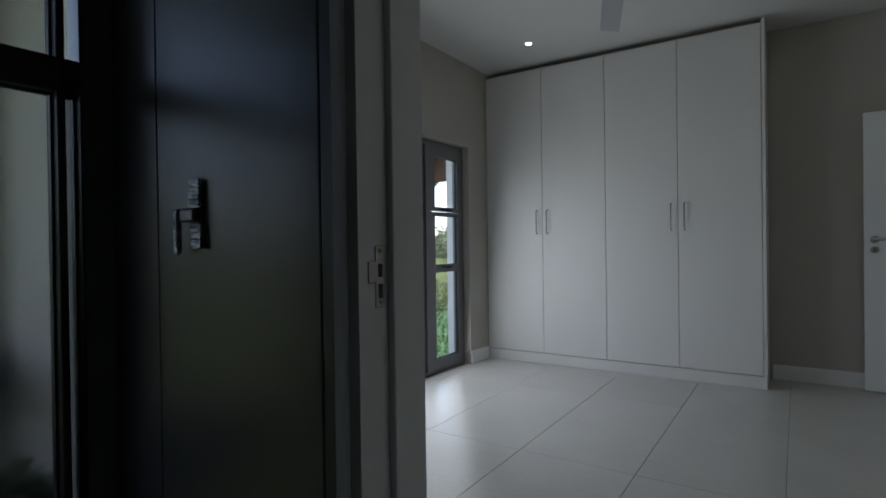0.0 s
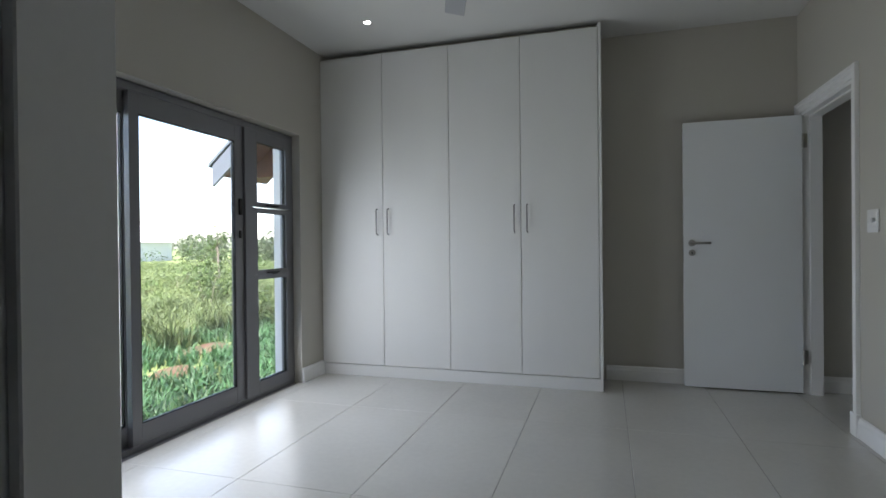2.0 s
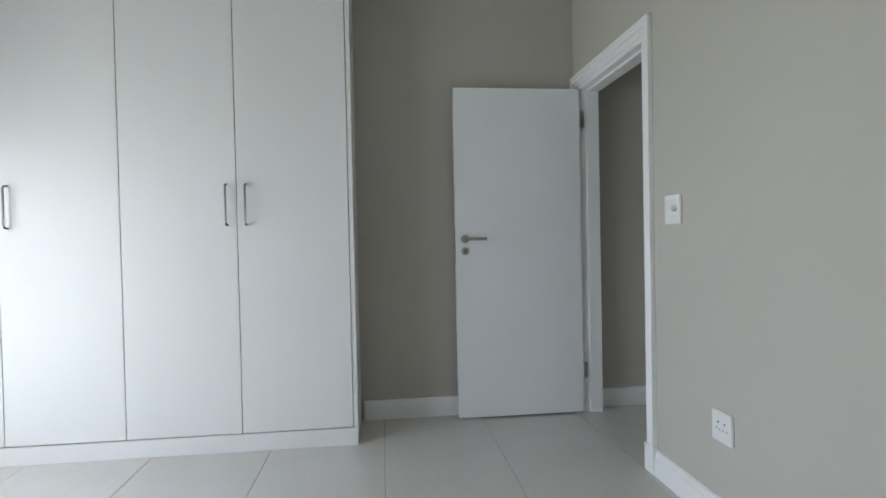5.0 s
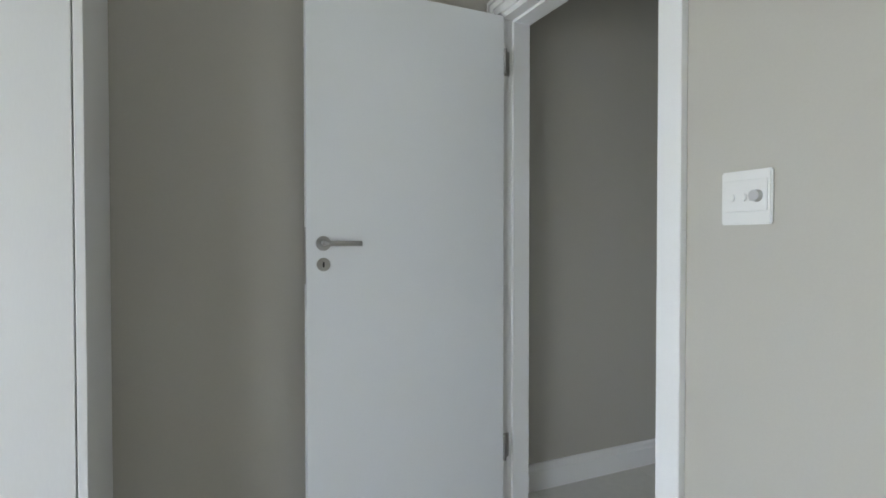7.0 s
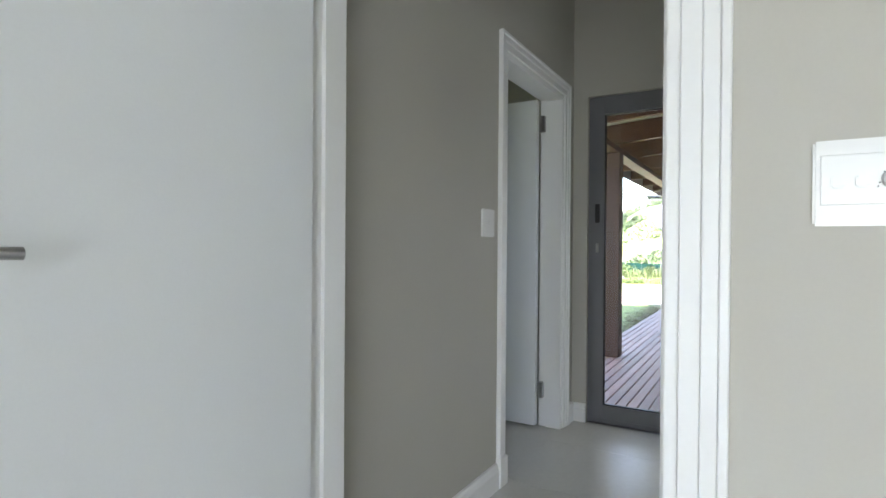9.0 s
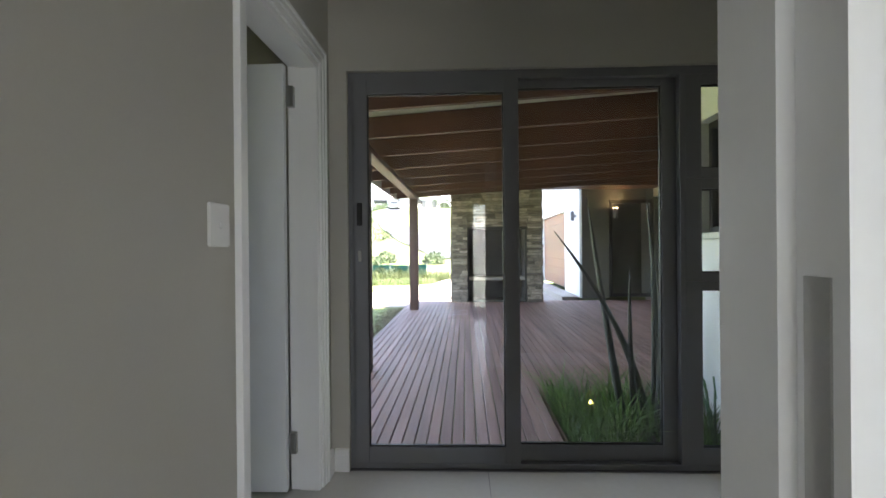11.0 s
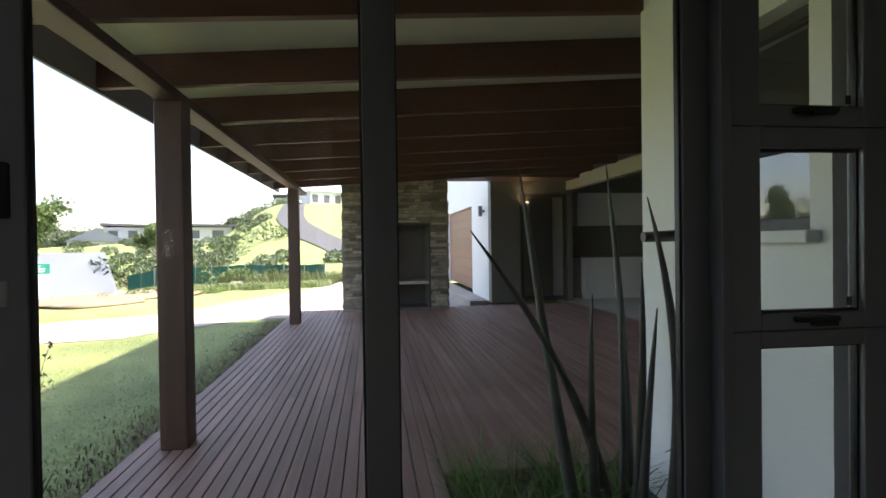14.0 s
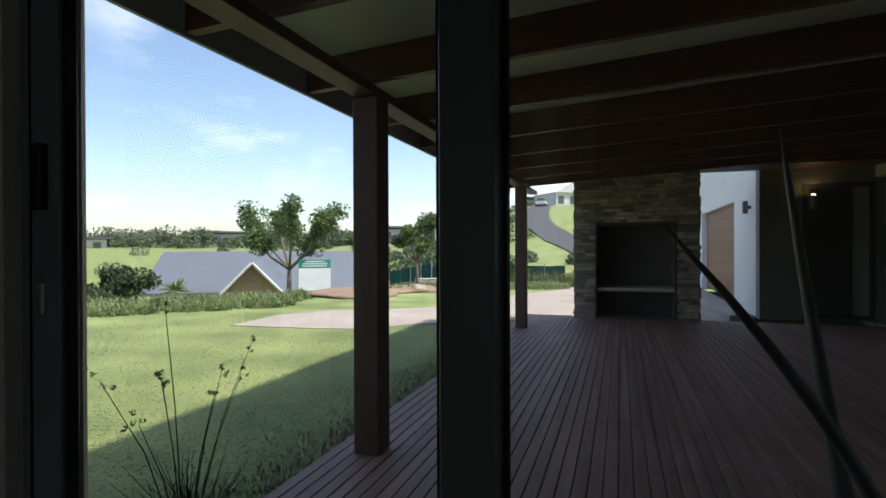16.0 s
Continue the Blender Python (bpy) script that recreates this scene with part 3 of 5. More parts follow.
def rz(y):
    return 2.19 + RS * y


solid("beam", box(HX + 0.2, 12.3, 0.60, 0.74, 2.087, rz(0.67) - 0.002, 0.004), BEAM, "long dark stained timber beam over the deck posts", "beam", kind="structure")
rafter_x = [5.08 + 0.965 * k for k in range(-1, 8)]
for x in rafter_x:
    prof = [(1.08, rz(1.08) + 0.04), (1.08, rz(1.08) + 0.228), (-4.5, rz(-4.5) + 0.255), (-4.5, rz(-4.5))]
    solid("rafter", prism(prof, "x", x, x + 0.055), BEAM, "dark stained timber rafter under the deck roof", "rafter", "deck rafters", kind="structure")
solid("deck_soffit", prism([(1.12, rz(1.12) + 0.231), (1.12, rz(1.12) + 0.268), (-4.6, rz(-4.6) + 0.30), (-4.6, rz(-4.6) + 0.26)], "x", HX + 0.17, 12.4), SOFFIT, "white boarded soffit above the deck rafters", "ceiling", kind="structure")
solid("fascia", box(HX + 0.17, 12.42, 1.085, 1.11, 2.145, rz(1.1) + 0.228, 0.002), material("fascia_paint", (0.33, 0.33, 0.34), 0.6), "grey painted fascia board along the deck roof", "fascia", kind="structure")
solid("roof_sheet", prism([(1.16, rz(1.16) + 0.273), (1.16, rz(1.16) + 0.308), (-4.8, rz(-4.8) + 0.345), (-4.8, rz(-4.8) + 0.305)], "x", HX + 0.17, 12.5), material("roof_metal", (0.25, 0.25, 0.26), 0.5, metal=0.4), "grey sheet metal roof over the deck", "roof", kind="structure")

solid("roof_return", box(12.41, 13.14, -4.6, -1.95, 2.44, 2.56), BEAM, "dark stained boarded return of the deck roof", "roof", kind="structure")

# fireplace of ledge stone
FX, FY = 12.46, (-1.90, -0.02)
fo = (-1.56, -0.37, 1.55)
fp = thing("outdoor_fireplace", (FX + 0.4, -0.96, 0), "stacked ledge stone outdoor fireplace with a dark hearth and shelf", "fireplace")
part("core", boxes([(FX, FX + 0.8, FY[0] + 0.03, fo[0], 0, 2.5), (FX, FX + 0.8, fo[1], FY[1] - 0.03, 0, 2.5), (FX, FX + 0.8, fo[0], fo[1], fo[2], 2.5), (FX + 0.72, FX + 0.8, fo[0], fo[1], 0.032, fo[2]), (FX + 0.02, FX + 0.8, fo[0], fo[1], -0.13, 0.03)]), SOOT, fp)
part("shelf", box(FX + 0.05, FX + 0.72, fo[0], fo[1], 0.46, 0.52, 0.006), CONC, fp, "pale concrete hearth shelf")
part("hearth_frame", boxes([(FX - 0.012, FX + 0.05, fo[0] - 0.03, fo[0], 0.03, fo[2]), (FX - 0.012, FX + 0.05, fo[1], fo[1] + 0.03, 0.03, fo[2]), (FX - 0.012, FX + 0.05, fo[0] - 0.03, fo[1] + 0.03, fo[2], fo[2] + 0.03)], 0.003), ALUD, fp)

# house wing beyond the deck
# white wall under the roof; its shade is mixed into the grey base colour
wall("wall_wing_end", [(13.15, 13.398, -3.5, -2.902, 0, 3.29), (13.15, 13.398, -4.5, -3.5, 2.2, 3.29), (13.15, 13.398, -4.61, -4.5, 0, 3.29)], material("shaded_white_wall", (0.16, 0.154, 0.138), 0.75, spread=0.08, scale=2, fine=60, bump=0.2), "white wall at the end of the deck, its shade put into a grey colour")
# wall colour lowered so the unlit interiors read dim
DIM = material("dimmed_interior_wall", (0.17, 0.165, 0.148), 0.75, spread=0.05, scale=2, fine=60, bump=0.1)
# the slab on top is added to keep skylight out of the passage
wall("wall_wing_inner", [(14.2, 14.35, -6, -3.15, 0, 3.3), (13.4, 14.2, -4.55, -3.16, 2.76, 2.86)], DIM, "passage behind the glass door, walls darkened for its dimness")
wall("wall_wing", [(13.4, 15.2, -3.15, -2.9, 0, 3.5), (15.2, 19.6, -3.15, -2.9, 2.09, 3.5), (19.6, 24, -3.15, -2.9, 0, 3.5), (13.4, 24, -6, -3.15, 3.3, 3.5), (14.2, 24, -6.2, -6, 0, 3.5), (24, 24.2, -6.2, -2.9, 0, 3.5), (13.4, 14.2, -4.61, -4.55, 0, 3.3)], RENDER, "white rendered wall of the garage wing")
gdr = thing("garage_door", (17.4, -3.0, 0), "horizontal brown timber plank garage door", "garage door", kind="structure")
WOODG = material("garage_timber", (0.21, 0.085, 0.048), 0.5, spread=0.2, scale=3, fine=40, stretch=(0.3, 1, 6), per_object=0.12, bump=0.2)
for k in range(8):
    part("plank", box(15.22, 19.58, -3.06, -3.02, 0.06 + k * 0.253, 0.06 + k * 0.253 + 0.249, 0.003), WOODG, gdr)
part("rail", box(15.21, 19.59, -3.1, -3.065, 0.03, 2.085), BLACK, gdr)


def wall_lamp(x, y, z, s, axis, lit):
    w = thing("wall_lamp", (x, y, z), "grey up-and-down cylinder wall lamp" + (", lit" if lit else ""), "wall lamp", "outdoor wall lamps")
    dx, dy = (s, 0) if axis == "x" else (0, s)
    part("bracket", box(min(x, x + dx * 0.06) - (0.02 if axis == "y" else 0), max(x, x + dx * 0.06) + (0.02 if axis == "y" else 0), min(y, y + dy * 0.06) - (0.02 if axis == "x" else 0), max(y, y + dy * 0.06) + (0.02 if axis == "x" else 0), z - 0.03, z + 0.03, 0.003), ALU, w)
    part("shade", tube([(x + dx * 0.09, y + dy * 0.09, z - 0.11), (x + dx * 0.09, y + dy * 0.09, z + 0.11)], 0.045, 14), ALU, w)
    if lit:
        part("bulb", tube([(x + dx * 0.09, y + dy * 0.09, z + 0.111), (x + dx * 0.09, y + dy * 0.09, z + 0.114)], 0.036, 14), glow("warm_bulb", (1, 0.72, 0.35), 25), w)
    return w


wall_lamp(13.75, -2.9, 1.88, 1, "y", False)
wall_lamp(13.15, -3.63, 1.9, -1, "x", True)
ld = thing("window_4", (13.2, -4.0, 0), "dark framed glass door of the living wing", "glass door", kind="structure")
f = ring(ld, "sash", 13.18, 13.24, -4.5, -3.52, 0.03, 2.2, 0.07, ALUD)
pane("pane", "y", 13.21, -4.43, -3.59, 0.1, 2.13, f)
# living wing along the deck
solid("header_beam", box(5.2, 13.15, -4.62, -4.48, 2.26, 2.50, 0.004), material("cream_paint", (0.46, 0.43, 0.34), 0.6), "cream painted header beam over the living wing glazing", "beam", kind="structure")
# same lowered colour: the wing's gloom is in its walls
wall("wall_living", [(5.2, 14.2, -8.2, -8.0, 0, 2.7), (13.95, 14.2, -8.0, -4.62, 0, 2.7), (5.0, 5.2, -8.2, -4.5, 0, 2.7), (5.0, 14.2, -8.2, -4.62, 2.62, 2.75)], DIM, "walls of the living wing, darkened for its dim interior")
solid("living_floor", box(5.2, 13.95, -8, -4.56, -0.1, -0.005), TILE, "grey tiled floor of the living wing", "floor", kind="structure")
kc = thing("kitchen_counter", (13.6, -5.6, 0), "white kitchen counter with two wide drawers", "kitchen unit")
part("body", box(13.32, 13.92, -6.6, -4.86, 0.1, 0.87, 0.002), BOARD, kc)
part("plinth", box(13.36, 13.92, -6.58, -4.9, 0, 0.1), BOARD, kc)
part("worktop", box(13.28, 13.93, -6.62, -4.82, 0.87, 0.91, 0.003), SOOT, kc, "dark stone worktop")
for z0, z1 in ((0.12, 0.5), (0.51, 0.86)):
    part("drawer", box(13.30, 13.32, -6.58, -4.98, z0, z1, 0.002), BOARD, kc)
ku = thing("wall_cupboard", (13.7, -5.6, 1.5), "white kitchen wall cupboard above the counter", "cupboard")
part("body", box(13.6, 13.94, -6.6, -4.9, 1.55, 2.25, 0.002), BOARD, ku)
# block beside the planting bed
BY, BXE = -1.84, 5.11
wall("wall_pier", [(HX + 0.16, 4.10, BY - 0.25, BY, 0, 3.0), (4.10, 4.72, BY - 0.25, BY, 0, 1.24), (4.10, 4.72, BY - 0.25, BY, 1.97, 3.0), (4.72, BXE, BY - 0.25, BY, 0, 3.0), (BXE - 0.25, BXE, -4.5, BY - 0.25, 0, 3.0)], RENDER, "white rendered outside wall beside the planting bed")
bw = thing("window_5", (4.4, BY - 0.1, 1.24), "dark framed window with a white sill in the outside wall", "window", kind="structure")
part("window_frame", boxes([(4.10, 4.14, BY - 0.14, BY - 0.08, 1.24, 1.97), (4.68, 4.72, BY - 0.14, BY - 0.08, 1.24, 1.97), (4.14, 4.68, BY - 0.14, BY - 0.08, 1.24, 1.28), (4.14, 4.68, BY - 0.14, BY - 0.08, 1.93, 1.97), (4.14, 4.68, BY - 0.14, BY - 0.08, 1.52, 1.57)], 0.002), ALUD, bw)
pane("pane", "x", BY - 0.11, 4.14, 4.68, 1.28, 1.52, bw)
pane("pane", "x", BY - 0.11, 4.14, 4.68, 1.57, 1.93, bw)
part("window_sill", box(4.06, 4.76, BY - 0.08, BY + 0.05, 1.20, 1.24, 0.004), RENDER, bw)
solid("block_roof", box(HX + 0.16, BXE, -4.5, BY, 3.0, 3.1), RENDER, "white rendered flat roof of the block beside the bed", "roof", kind="structure")
wall("wall_block", [(HX + 0.16, BXE - 0.25, BY - 1.2, BY - 1.0, 0, 3.0)], WALL, "greige painted wall of the room behind the small window")

# ---- ground ----
GRASS = material("lawn", (0.135, 0.20, 0.052), 0.9, spread=0.24, scale=0.9, fine=22, bump=0.9, depth=0.03, second=(0.24, 0.275, 0.095))


def step(v, a, b):
    t = max(0.0, min(1.0, (v - a) / (b - a)))
    return t * t * (3 - 2 * t)


def ground_z(x, y):
    """Level round the house, falling away beyond the lawn and rising to hills."""
    dx, dy = x - 3.2, y + 0.73
    r, b = math.hypot(dx, dy), math.degrees(math.atan2(dy, dx))
    vale = step(b, 22, 30) * (1 - step(b, 80, 110))
    hill = step(b, -25, -10) * (1 - step(b, 22, 32))
    z = GZ
    z += vale * (-2.9 * step(r, 15.5, 27) + 4.2 * step(r, 48, 125))
    z += hill * (-0.5 * step(r, 16, 26) + (10.2 - 7.5 * step(b, 9, 17)) * step(r, 30, 118))
    z += (0.25 * noise.noise(Vector((x * 0.05, y * 0.05, 0))) + 0.1 * noise.noise(Vector((x * 0.2, y * 0.2, 3)))) * step(r, 18, 40)
    return z


bm = bmesh.new()
xs = sorted({-900, -400, -200, -120, *range(-80, 0, 5), *range(0, 60, 2), *range(60, 140, 5), 160, 190, 220, 300, 420, 600, 900})
grid = {}
for x in xs:
    for y in xs:
        grid[x, y] = bm.verts.new((x, y, ground_z(x, y)))
for a, b in zip(xs, xs[1:]):
    for c, d in zip(xs, xs[1:]):
        bm.faces.new((grid[a, c], grid[b, c], grid[b, d], grid[a, d]))
solid("ground", bm, GRASS, "green lawn and grassland round the house", "lawn", kind="structure", smooth=True)

# ---- ground of the surroundings ----
LEAF = material("leaf_green", (0.085, 0.135, 0.04), 0.55, spread=0.3, scale=2, fine=20, bump=0.0, island=0.35, second=(0.10, 0.15, 0.04), translucent=0.3)
# distance haze is mixed into this paler, bluer leaf colour
HAZELEAF = material("haze_paled_leaf", (0.075, 0.11, 0.06), 0.7, spread=0.3, scale=0.08, fine=1.5, bump=0.0, island=0.35, second=(0.12, 0.15, 0.08), translucent=0.3)
LEAFD = material("dark_leaf", (0.035, 0.065, 0.02), 0.6, spread=0.3, scale=0.4, fine=6, bump=0.0, island=0.4, second=(0.06, 0.09, 0.03), translucent=0.2)
BLADE = material("grass_blade", (0.085, 0.14, 0.045), 0.6, spread=0.3, scale=0.8, fine=9, bump=0.0, island=0.45, second=(0.13, 0.16, 0.06), translucent=0.3)
LAWNB = material("lawn_blade", (0.16, 0.25, 0.062), 0.6, spread=0.2, scale=0.8, fine=9, bump=0.0, island=0.35, second=(0.27, 0.30, 0.13), translucent=0.3)
STRAW = material("dry_grass", (0.14, 0.13, 0.055), 0.7, spread=0.3, scale=0.8, fine=9, bump=0.0, island=0.4, second=(0.10, 0.13, 0.04), translucent=0.3)
LUSH = material("lush_groundcover", (0.04, 0.115, 0.04), 0.5, spread=0.3, scale=1.5, fine=9, bump=0.0, island=0.4, second=(0.07, 0.16, 0.06), translucent=0.3)
BEDL = material("bedding_blade", (0.15, 0.21, 0.075), 0.6, spread=0.3, scale=0.8, fine=9, bump=0.0, island=0.4, second=(0.22, 0.26, 0.11), translucent=0.3)
BEDG = material("fountain_grass", (0.065, 0.14, 0.035), 0.5, spread=0.3, scale=3, fine=20, bump=0.0, island=0.45, second=(0.13, 0.22, 0.06), translucent=0.35)
BARK = material("grey_bark", (0.16, 0.13, 0.10), 0.9, spread=0.3, scale=6, fine=40, bump=0.6, depth=0.01)
SOIL = material("orange_soil", (0.26, 0.18, 0.12), 0.95, spread=0.2, scale=2, fine=25, bump=0.6, depth=0.02)
HUMUS = material("dark_bed_soil", (0.05, 0.04, 0.03), 0.95, spread=0.3, scale=5, fine=40, bump=0.8, depth=0.02)
SLATE = material("slate_blue_roof", (0.135, 0.15, 0.172), 0.55, spread=0.08, scale=0.8, fine=12, bump=0.3, depth=0.02, stretch=(1, 1, 3))
FARWALL = material("far_white_wall", (0.62, 0.61, 0.59), 0.8, spread=0.05, scale=0.5)
BRICK = material("tan_stone_gable", (0.30, 0.20, 0.12), 0.9, spread=0.3, scale=5, fine=14, bump=0.6, depth=0.02, stretch=(1, 1, 3))
TEAL = material("teal_shade_net", (0.02, 0.13, 0.11), 0.8, spread=0.15, scale=2, fine=40, bump=0.2)
ASPH = material("asphalt", (0.07, 0.07, 0.07), 0.9, spread=0.15, scale=2, fine=60, bump=0.3)
rng = np.random.default_rng(7)


def ribbons(name, roots, heights, widths, lean, mat, bend=0.35, kind="stuff", label="", category="", parent=None):
    """Grass blades as tapered, bent ribbons of three triangles each."""
    n = len(roots)
    ang = rng.uniform(0, 2 * np.pi, n)
    d = np.stack([np.cos(ang), np.sin(ang), np.zeros(n)], 1)
    side = np.stack([-np.sin(ang), np.cos(ang), np.zeros(n)], 1) * widths[:, None] / 2
    out = lean * rng.uniform(0.2, 1.0, n) * heights
    mid = roots + d * (out * bend)[:, None] + np.stack([np.zeros(n), np.zeros(n), heights * 0.6], 1)
    tip = roots + d * out[:, None] + np.stack([np.zeros(n), np.zeros(n), heights * rng.uniform(0.8, 1.0, n)], 1)
    v = np.stack([roots - side, roots + side, mid + side * 0.8, mid - side * 0.8, tip], 1).reshape(-1, 3)
    k = np.arange(n)[:, None] * 5
    f = [tuple(r) for r in (k + np.array([0, 1, 2, 3]))] + [tuple(r) for r in (k + np.array([3, 2, 4]))]
    me = bpy.data.meshes.new(name)
    if parent is not None:
        v = v - np.array(ORIGIN[parent.name])
    me.from_pydata(v.tolist(), [], f)
    me.materials.append(mat)
    ob = new(name, me)
    if parent is not None:
        share(ob, parent, ORIGIN[parent.name])
        return tagged(ob, kind=kind)
    return tagged(ob, label, category, kind=kind)


def leaves(name, centres, radii, per, size, mat, parent=None, label="", category="", kind="", flat=0.8):
    """Clumps of small folded leaves."""
    pts = []
    for c, r in zip(centres, radii):
        p = rng.normal(0, 1, (per, 3))
        p /= np.linalg.norm(p, axis=1)[:, None]
        p *= (r * rng.uniform(0.35, 1.0, per) ** 0.5)[:, None] * np.array([1, 1, flat])
        pts.append(p + np.array(c))
    p = np.concatenate(pts)
    n = len(p)
    a = rng.normal(0, 1, (n, 3))
    a /= np.linalg.norm(a, axis=1)[:, None]
    b = np.cross(a, rng.normal(0, 1, (n, 3)))
    b /= np.linalg.norm(b, axis=1)[:, None]
    s = size * rng.uniform(0.6, 1.3, n)[:, None]
    v = np.stack([p - a * s, p + b * s * 0.5, p + a * s, p - b * s * 0.5], 1).reshape(-1, 3)
    if parent is not None:
        v = v - np.array(ORIGIN[parent.name])
    k = np.arange(n)[:, None] * 4 + np.array([0, 1, 2, 3])
    me = bpy.data.meshes.new(name)
    me.from_pydata(v.tolist(), [], [tuple(r) for r in k])
    me.materials.append(mat)
    ob = new(name, me)
    if parent is not None:
        share(ob, parent, ORIGIN[parent.name])
        return tagged(ob, kind=kind)
    return tagged(ob, label, category, kind=kind)


C0 = Vector((3.2, -0.73, 1.21))


def at(bearing, r, z=None):
    """A place by its bearing (degrees to the left of +x) and distance from the deck door."""
    x, y = C0.x + r * math.cos(radians(bearing)), C0.y + r * math.sin(radians(bearing))
    return Vector((x, y, ground_z(x, y) if z is None else z))


def tree(at_, height, spread, label, leaf=0.07, clumps=26, per=90, mat=None, lean=0.0, base=0.4, girth=1.0, puff=1.0):
    t = thing("tree", at_, label, "tree", "trees beyond the lawn")
    x, y, z = at_
    bm = bmesh.new()
    top = Vector((x + lean * height * 0.3, y, z + height * 0.55))
    fork = Vector((x + lean * height * 0.1, y, z + height * base))
    add_tube(bm, [(x, y, z - 0.2), (x + 0.02 * height, y, z + height * base * 0.5), fork], [height * 0.045 * girth, height * 0.036 * girth, height * 0.03 * girth], 8)
    centres, radii = [], []
    for k in range(7):
        a = k * 0.9 + rng.uniform(-0.3, 0.3)
        reach = spread * rng.uniform(0.45, 0.95)
        end = Vector((fork.x + math.cos(a) * reach, fork.y + math.sin(a) * reach, z + height * rng.uniform(0.55, 0.9)))
        midp = fork.lerp(end, 0.5) + Vector((0, 0, -0.04 * height))
        add_tube(bm, [fork, midp, end], [height * 0.022 * girth, height * 0.014 * girth, height * 0.006 * girth], 6)
        for q in range(max(1, clumps // 7)):
            c = midp.lerp(end, rng.uniform(0.4, 1.15)) + Vector(rng.uniform(-0.2, 0.2, 3)) * spread * 0.6
            centres.append(c)
            radii.append(spread * puff * rng.uniform(0.10, 0.20))
    part("trunk", bm, BARK, t, "grey branching trunk", smooth=True)
    leaves("crown", centres, radii, per, leaf, mat or LEAF, t)
    return t


def shrub(at_, r, label, mat=None, leaf=0.06, n=9, per=110, h=0.8):
    cs = [Vector(at_) + Vector((rng.uniform(-r, r), rng.uniform(-r, r), r * h * rng.uniform(0.2, 1.0))) for _ in range(n)]
    t = thing("shrub", at_, label, "shrub", "shrubs beyond the lawn")
    bm = bmesh.new()
    for c in cs[:5]:
        add_tube(bm, [Vector(at_) - Vector((0, 0, 0.1)), c], [0.03 * r, 0.01 * r], 5)
    part("stem", bm, BARK, t)
    leaves("foliage", cs, [r * rng.uniform(0.3, 0.55) for _ in cs], per, leaf, mat or LEAF, t)
    return t


# drive of pale concrete
drive = [(10.75, 5.6), (10.85, 4.2), (11.05, 3.2), (11.75, 2.7), (12.35, 2.1), (12.78, 1.4), (12.78, -2.9), (26, -2.9), (26, 0.0), (20.2, 0.9), (17.5, 2.05), (15.7, 2.8), (14.2, 3.3), (13.6, 4.2), (13.2, 5.1), (12.2, 5.7)]
solid("driveway", prism(drive, "z", GZ - 0.05, GZ + 0.014), DRIVE, "pale concrete driveway between lawn and garage", "driveway", kind="structure")
kerb = thing("garage_apron", (15, -2.8, GZ), "concrete apron before the garage door", "apron", kind="structure")
part("slab", box(13.4, 24, -2.9, -2.5, GZ, 0.02, 0.01), DRIVE, kerb)

# dirt beside the drive, with a boulder and bedding plants
for b, r, w in ((27.5, 15.8, 1.5), (22.5, 16.8, 1.3), (19.0, 19.5, 1.6)):
    p = at(b, r)
    bm = bmesh.new()
    bmesh.ops.create_icosphere(bm, subdivisions=3, radius=1)
    for v in bm.verts:
        s = 1 + 0.3 * noise.noise(v.co * 1.7 + p)
        v.co = Vector((p.x + v.co.x * w * 1.2 * s, p.y + v.co.y * w * s, p.z + 0.02 + v.co.z * 0.12 * s))
    solid("soil_mound", bm, SOIL, "bare orange soil mound beside the driveway", "soil", kind="structure", smooth=True)
for b, r, w in ((20.9, 16.0, 0.24), (14.6, 19.0, 0.3), (25.0, 17.0, 0.2)):
    p = at(b, r)
    bm = bmesh.new()
    bmesh.ops.create_icosphere(bm, subdivisions=3, radius=w)
    for v in bm.verts:
        s = 1 + 0.35 * noise.noise(v.co * 2.5 / w + p)
        v.co = Vector((p.x + v.co.x * 1.4 * s, p.y + v.co.y * s, p.z + 0.08 + v.co.z * 0.6 * s))
    solid("boulder", bm, STONE, "weathered brown boulder among bedding plants", "boulder", "boulders", smooth=True)

# bedding strip along the far edge of the lawn and drive


def bed_r(b):
    """Near edge of the bedding strip at a bearing."""
    return 12.3 + 2.8 * (1 - step(b, 30, 36))


cs, rs = [], []
for k in range(330):
    b = rng.uniform(27, 56)
    r = bed_r(b) + rng.uniform(0, 2.6)
    p = at(b, r)
    if abs(b - 30.0) < 2.6:
        continue
    cs.append((p.x, p.y, p.z + 0.03))
    rs.append(rng.uniform(0.08, 0.19))
for k in range(150):
    b = rng.uniform(7, 25)
    r = (17.0 - (b - 9) * 0.08) + rng.uniform(0, 3.6)
    p = at(b, r)
    cs.append((p.x, p.y, p.z + 0.06))
    rs.append(rng.uniform(0.1, 0.26))
leaves("bedding_plants", cs, rs, 90, 0.036, material("bedding_leaf", (0.14, 0.21, 0.065), 0.55, spread=0.3, scale=2, fine=20, bump=0.0, island=0.4, second=(0.20, 0.25, 0.09), translucent=0.4), label="low leafy bedding plants along the lawn edge", category="plants", kind="stuff")
n = 9000
bb = rng.uniform(5, 58, n)
rr = np.where(bb > 26, np.array([bed_r(b) for b in bb]), 16.8) + rng.uniform(0, 3.0, n)
P = np.array([tuple(at(b, r)) for b, r in zip(bb, rr)])
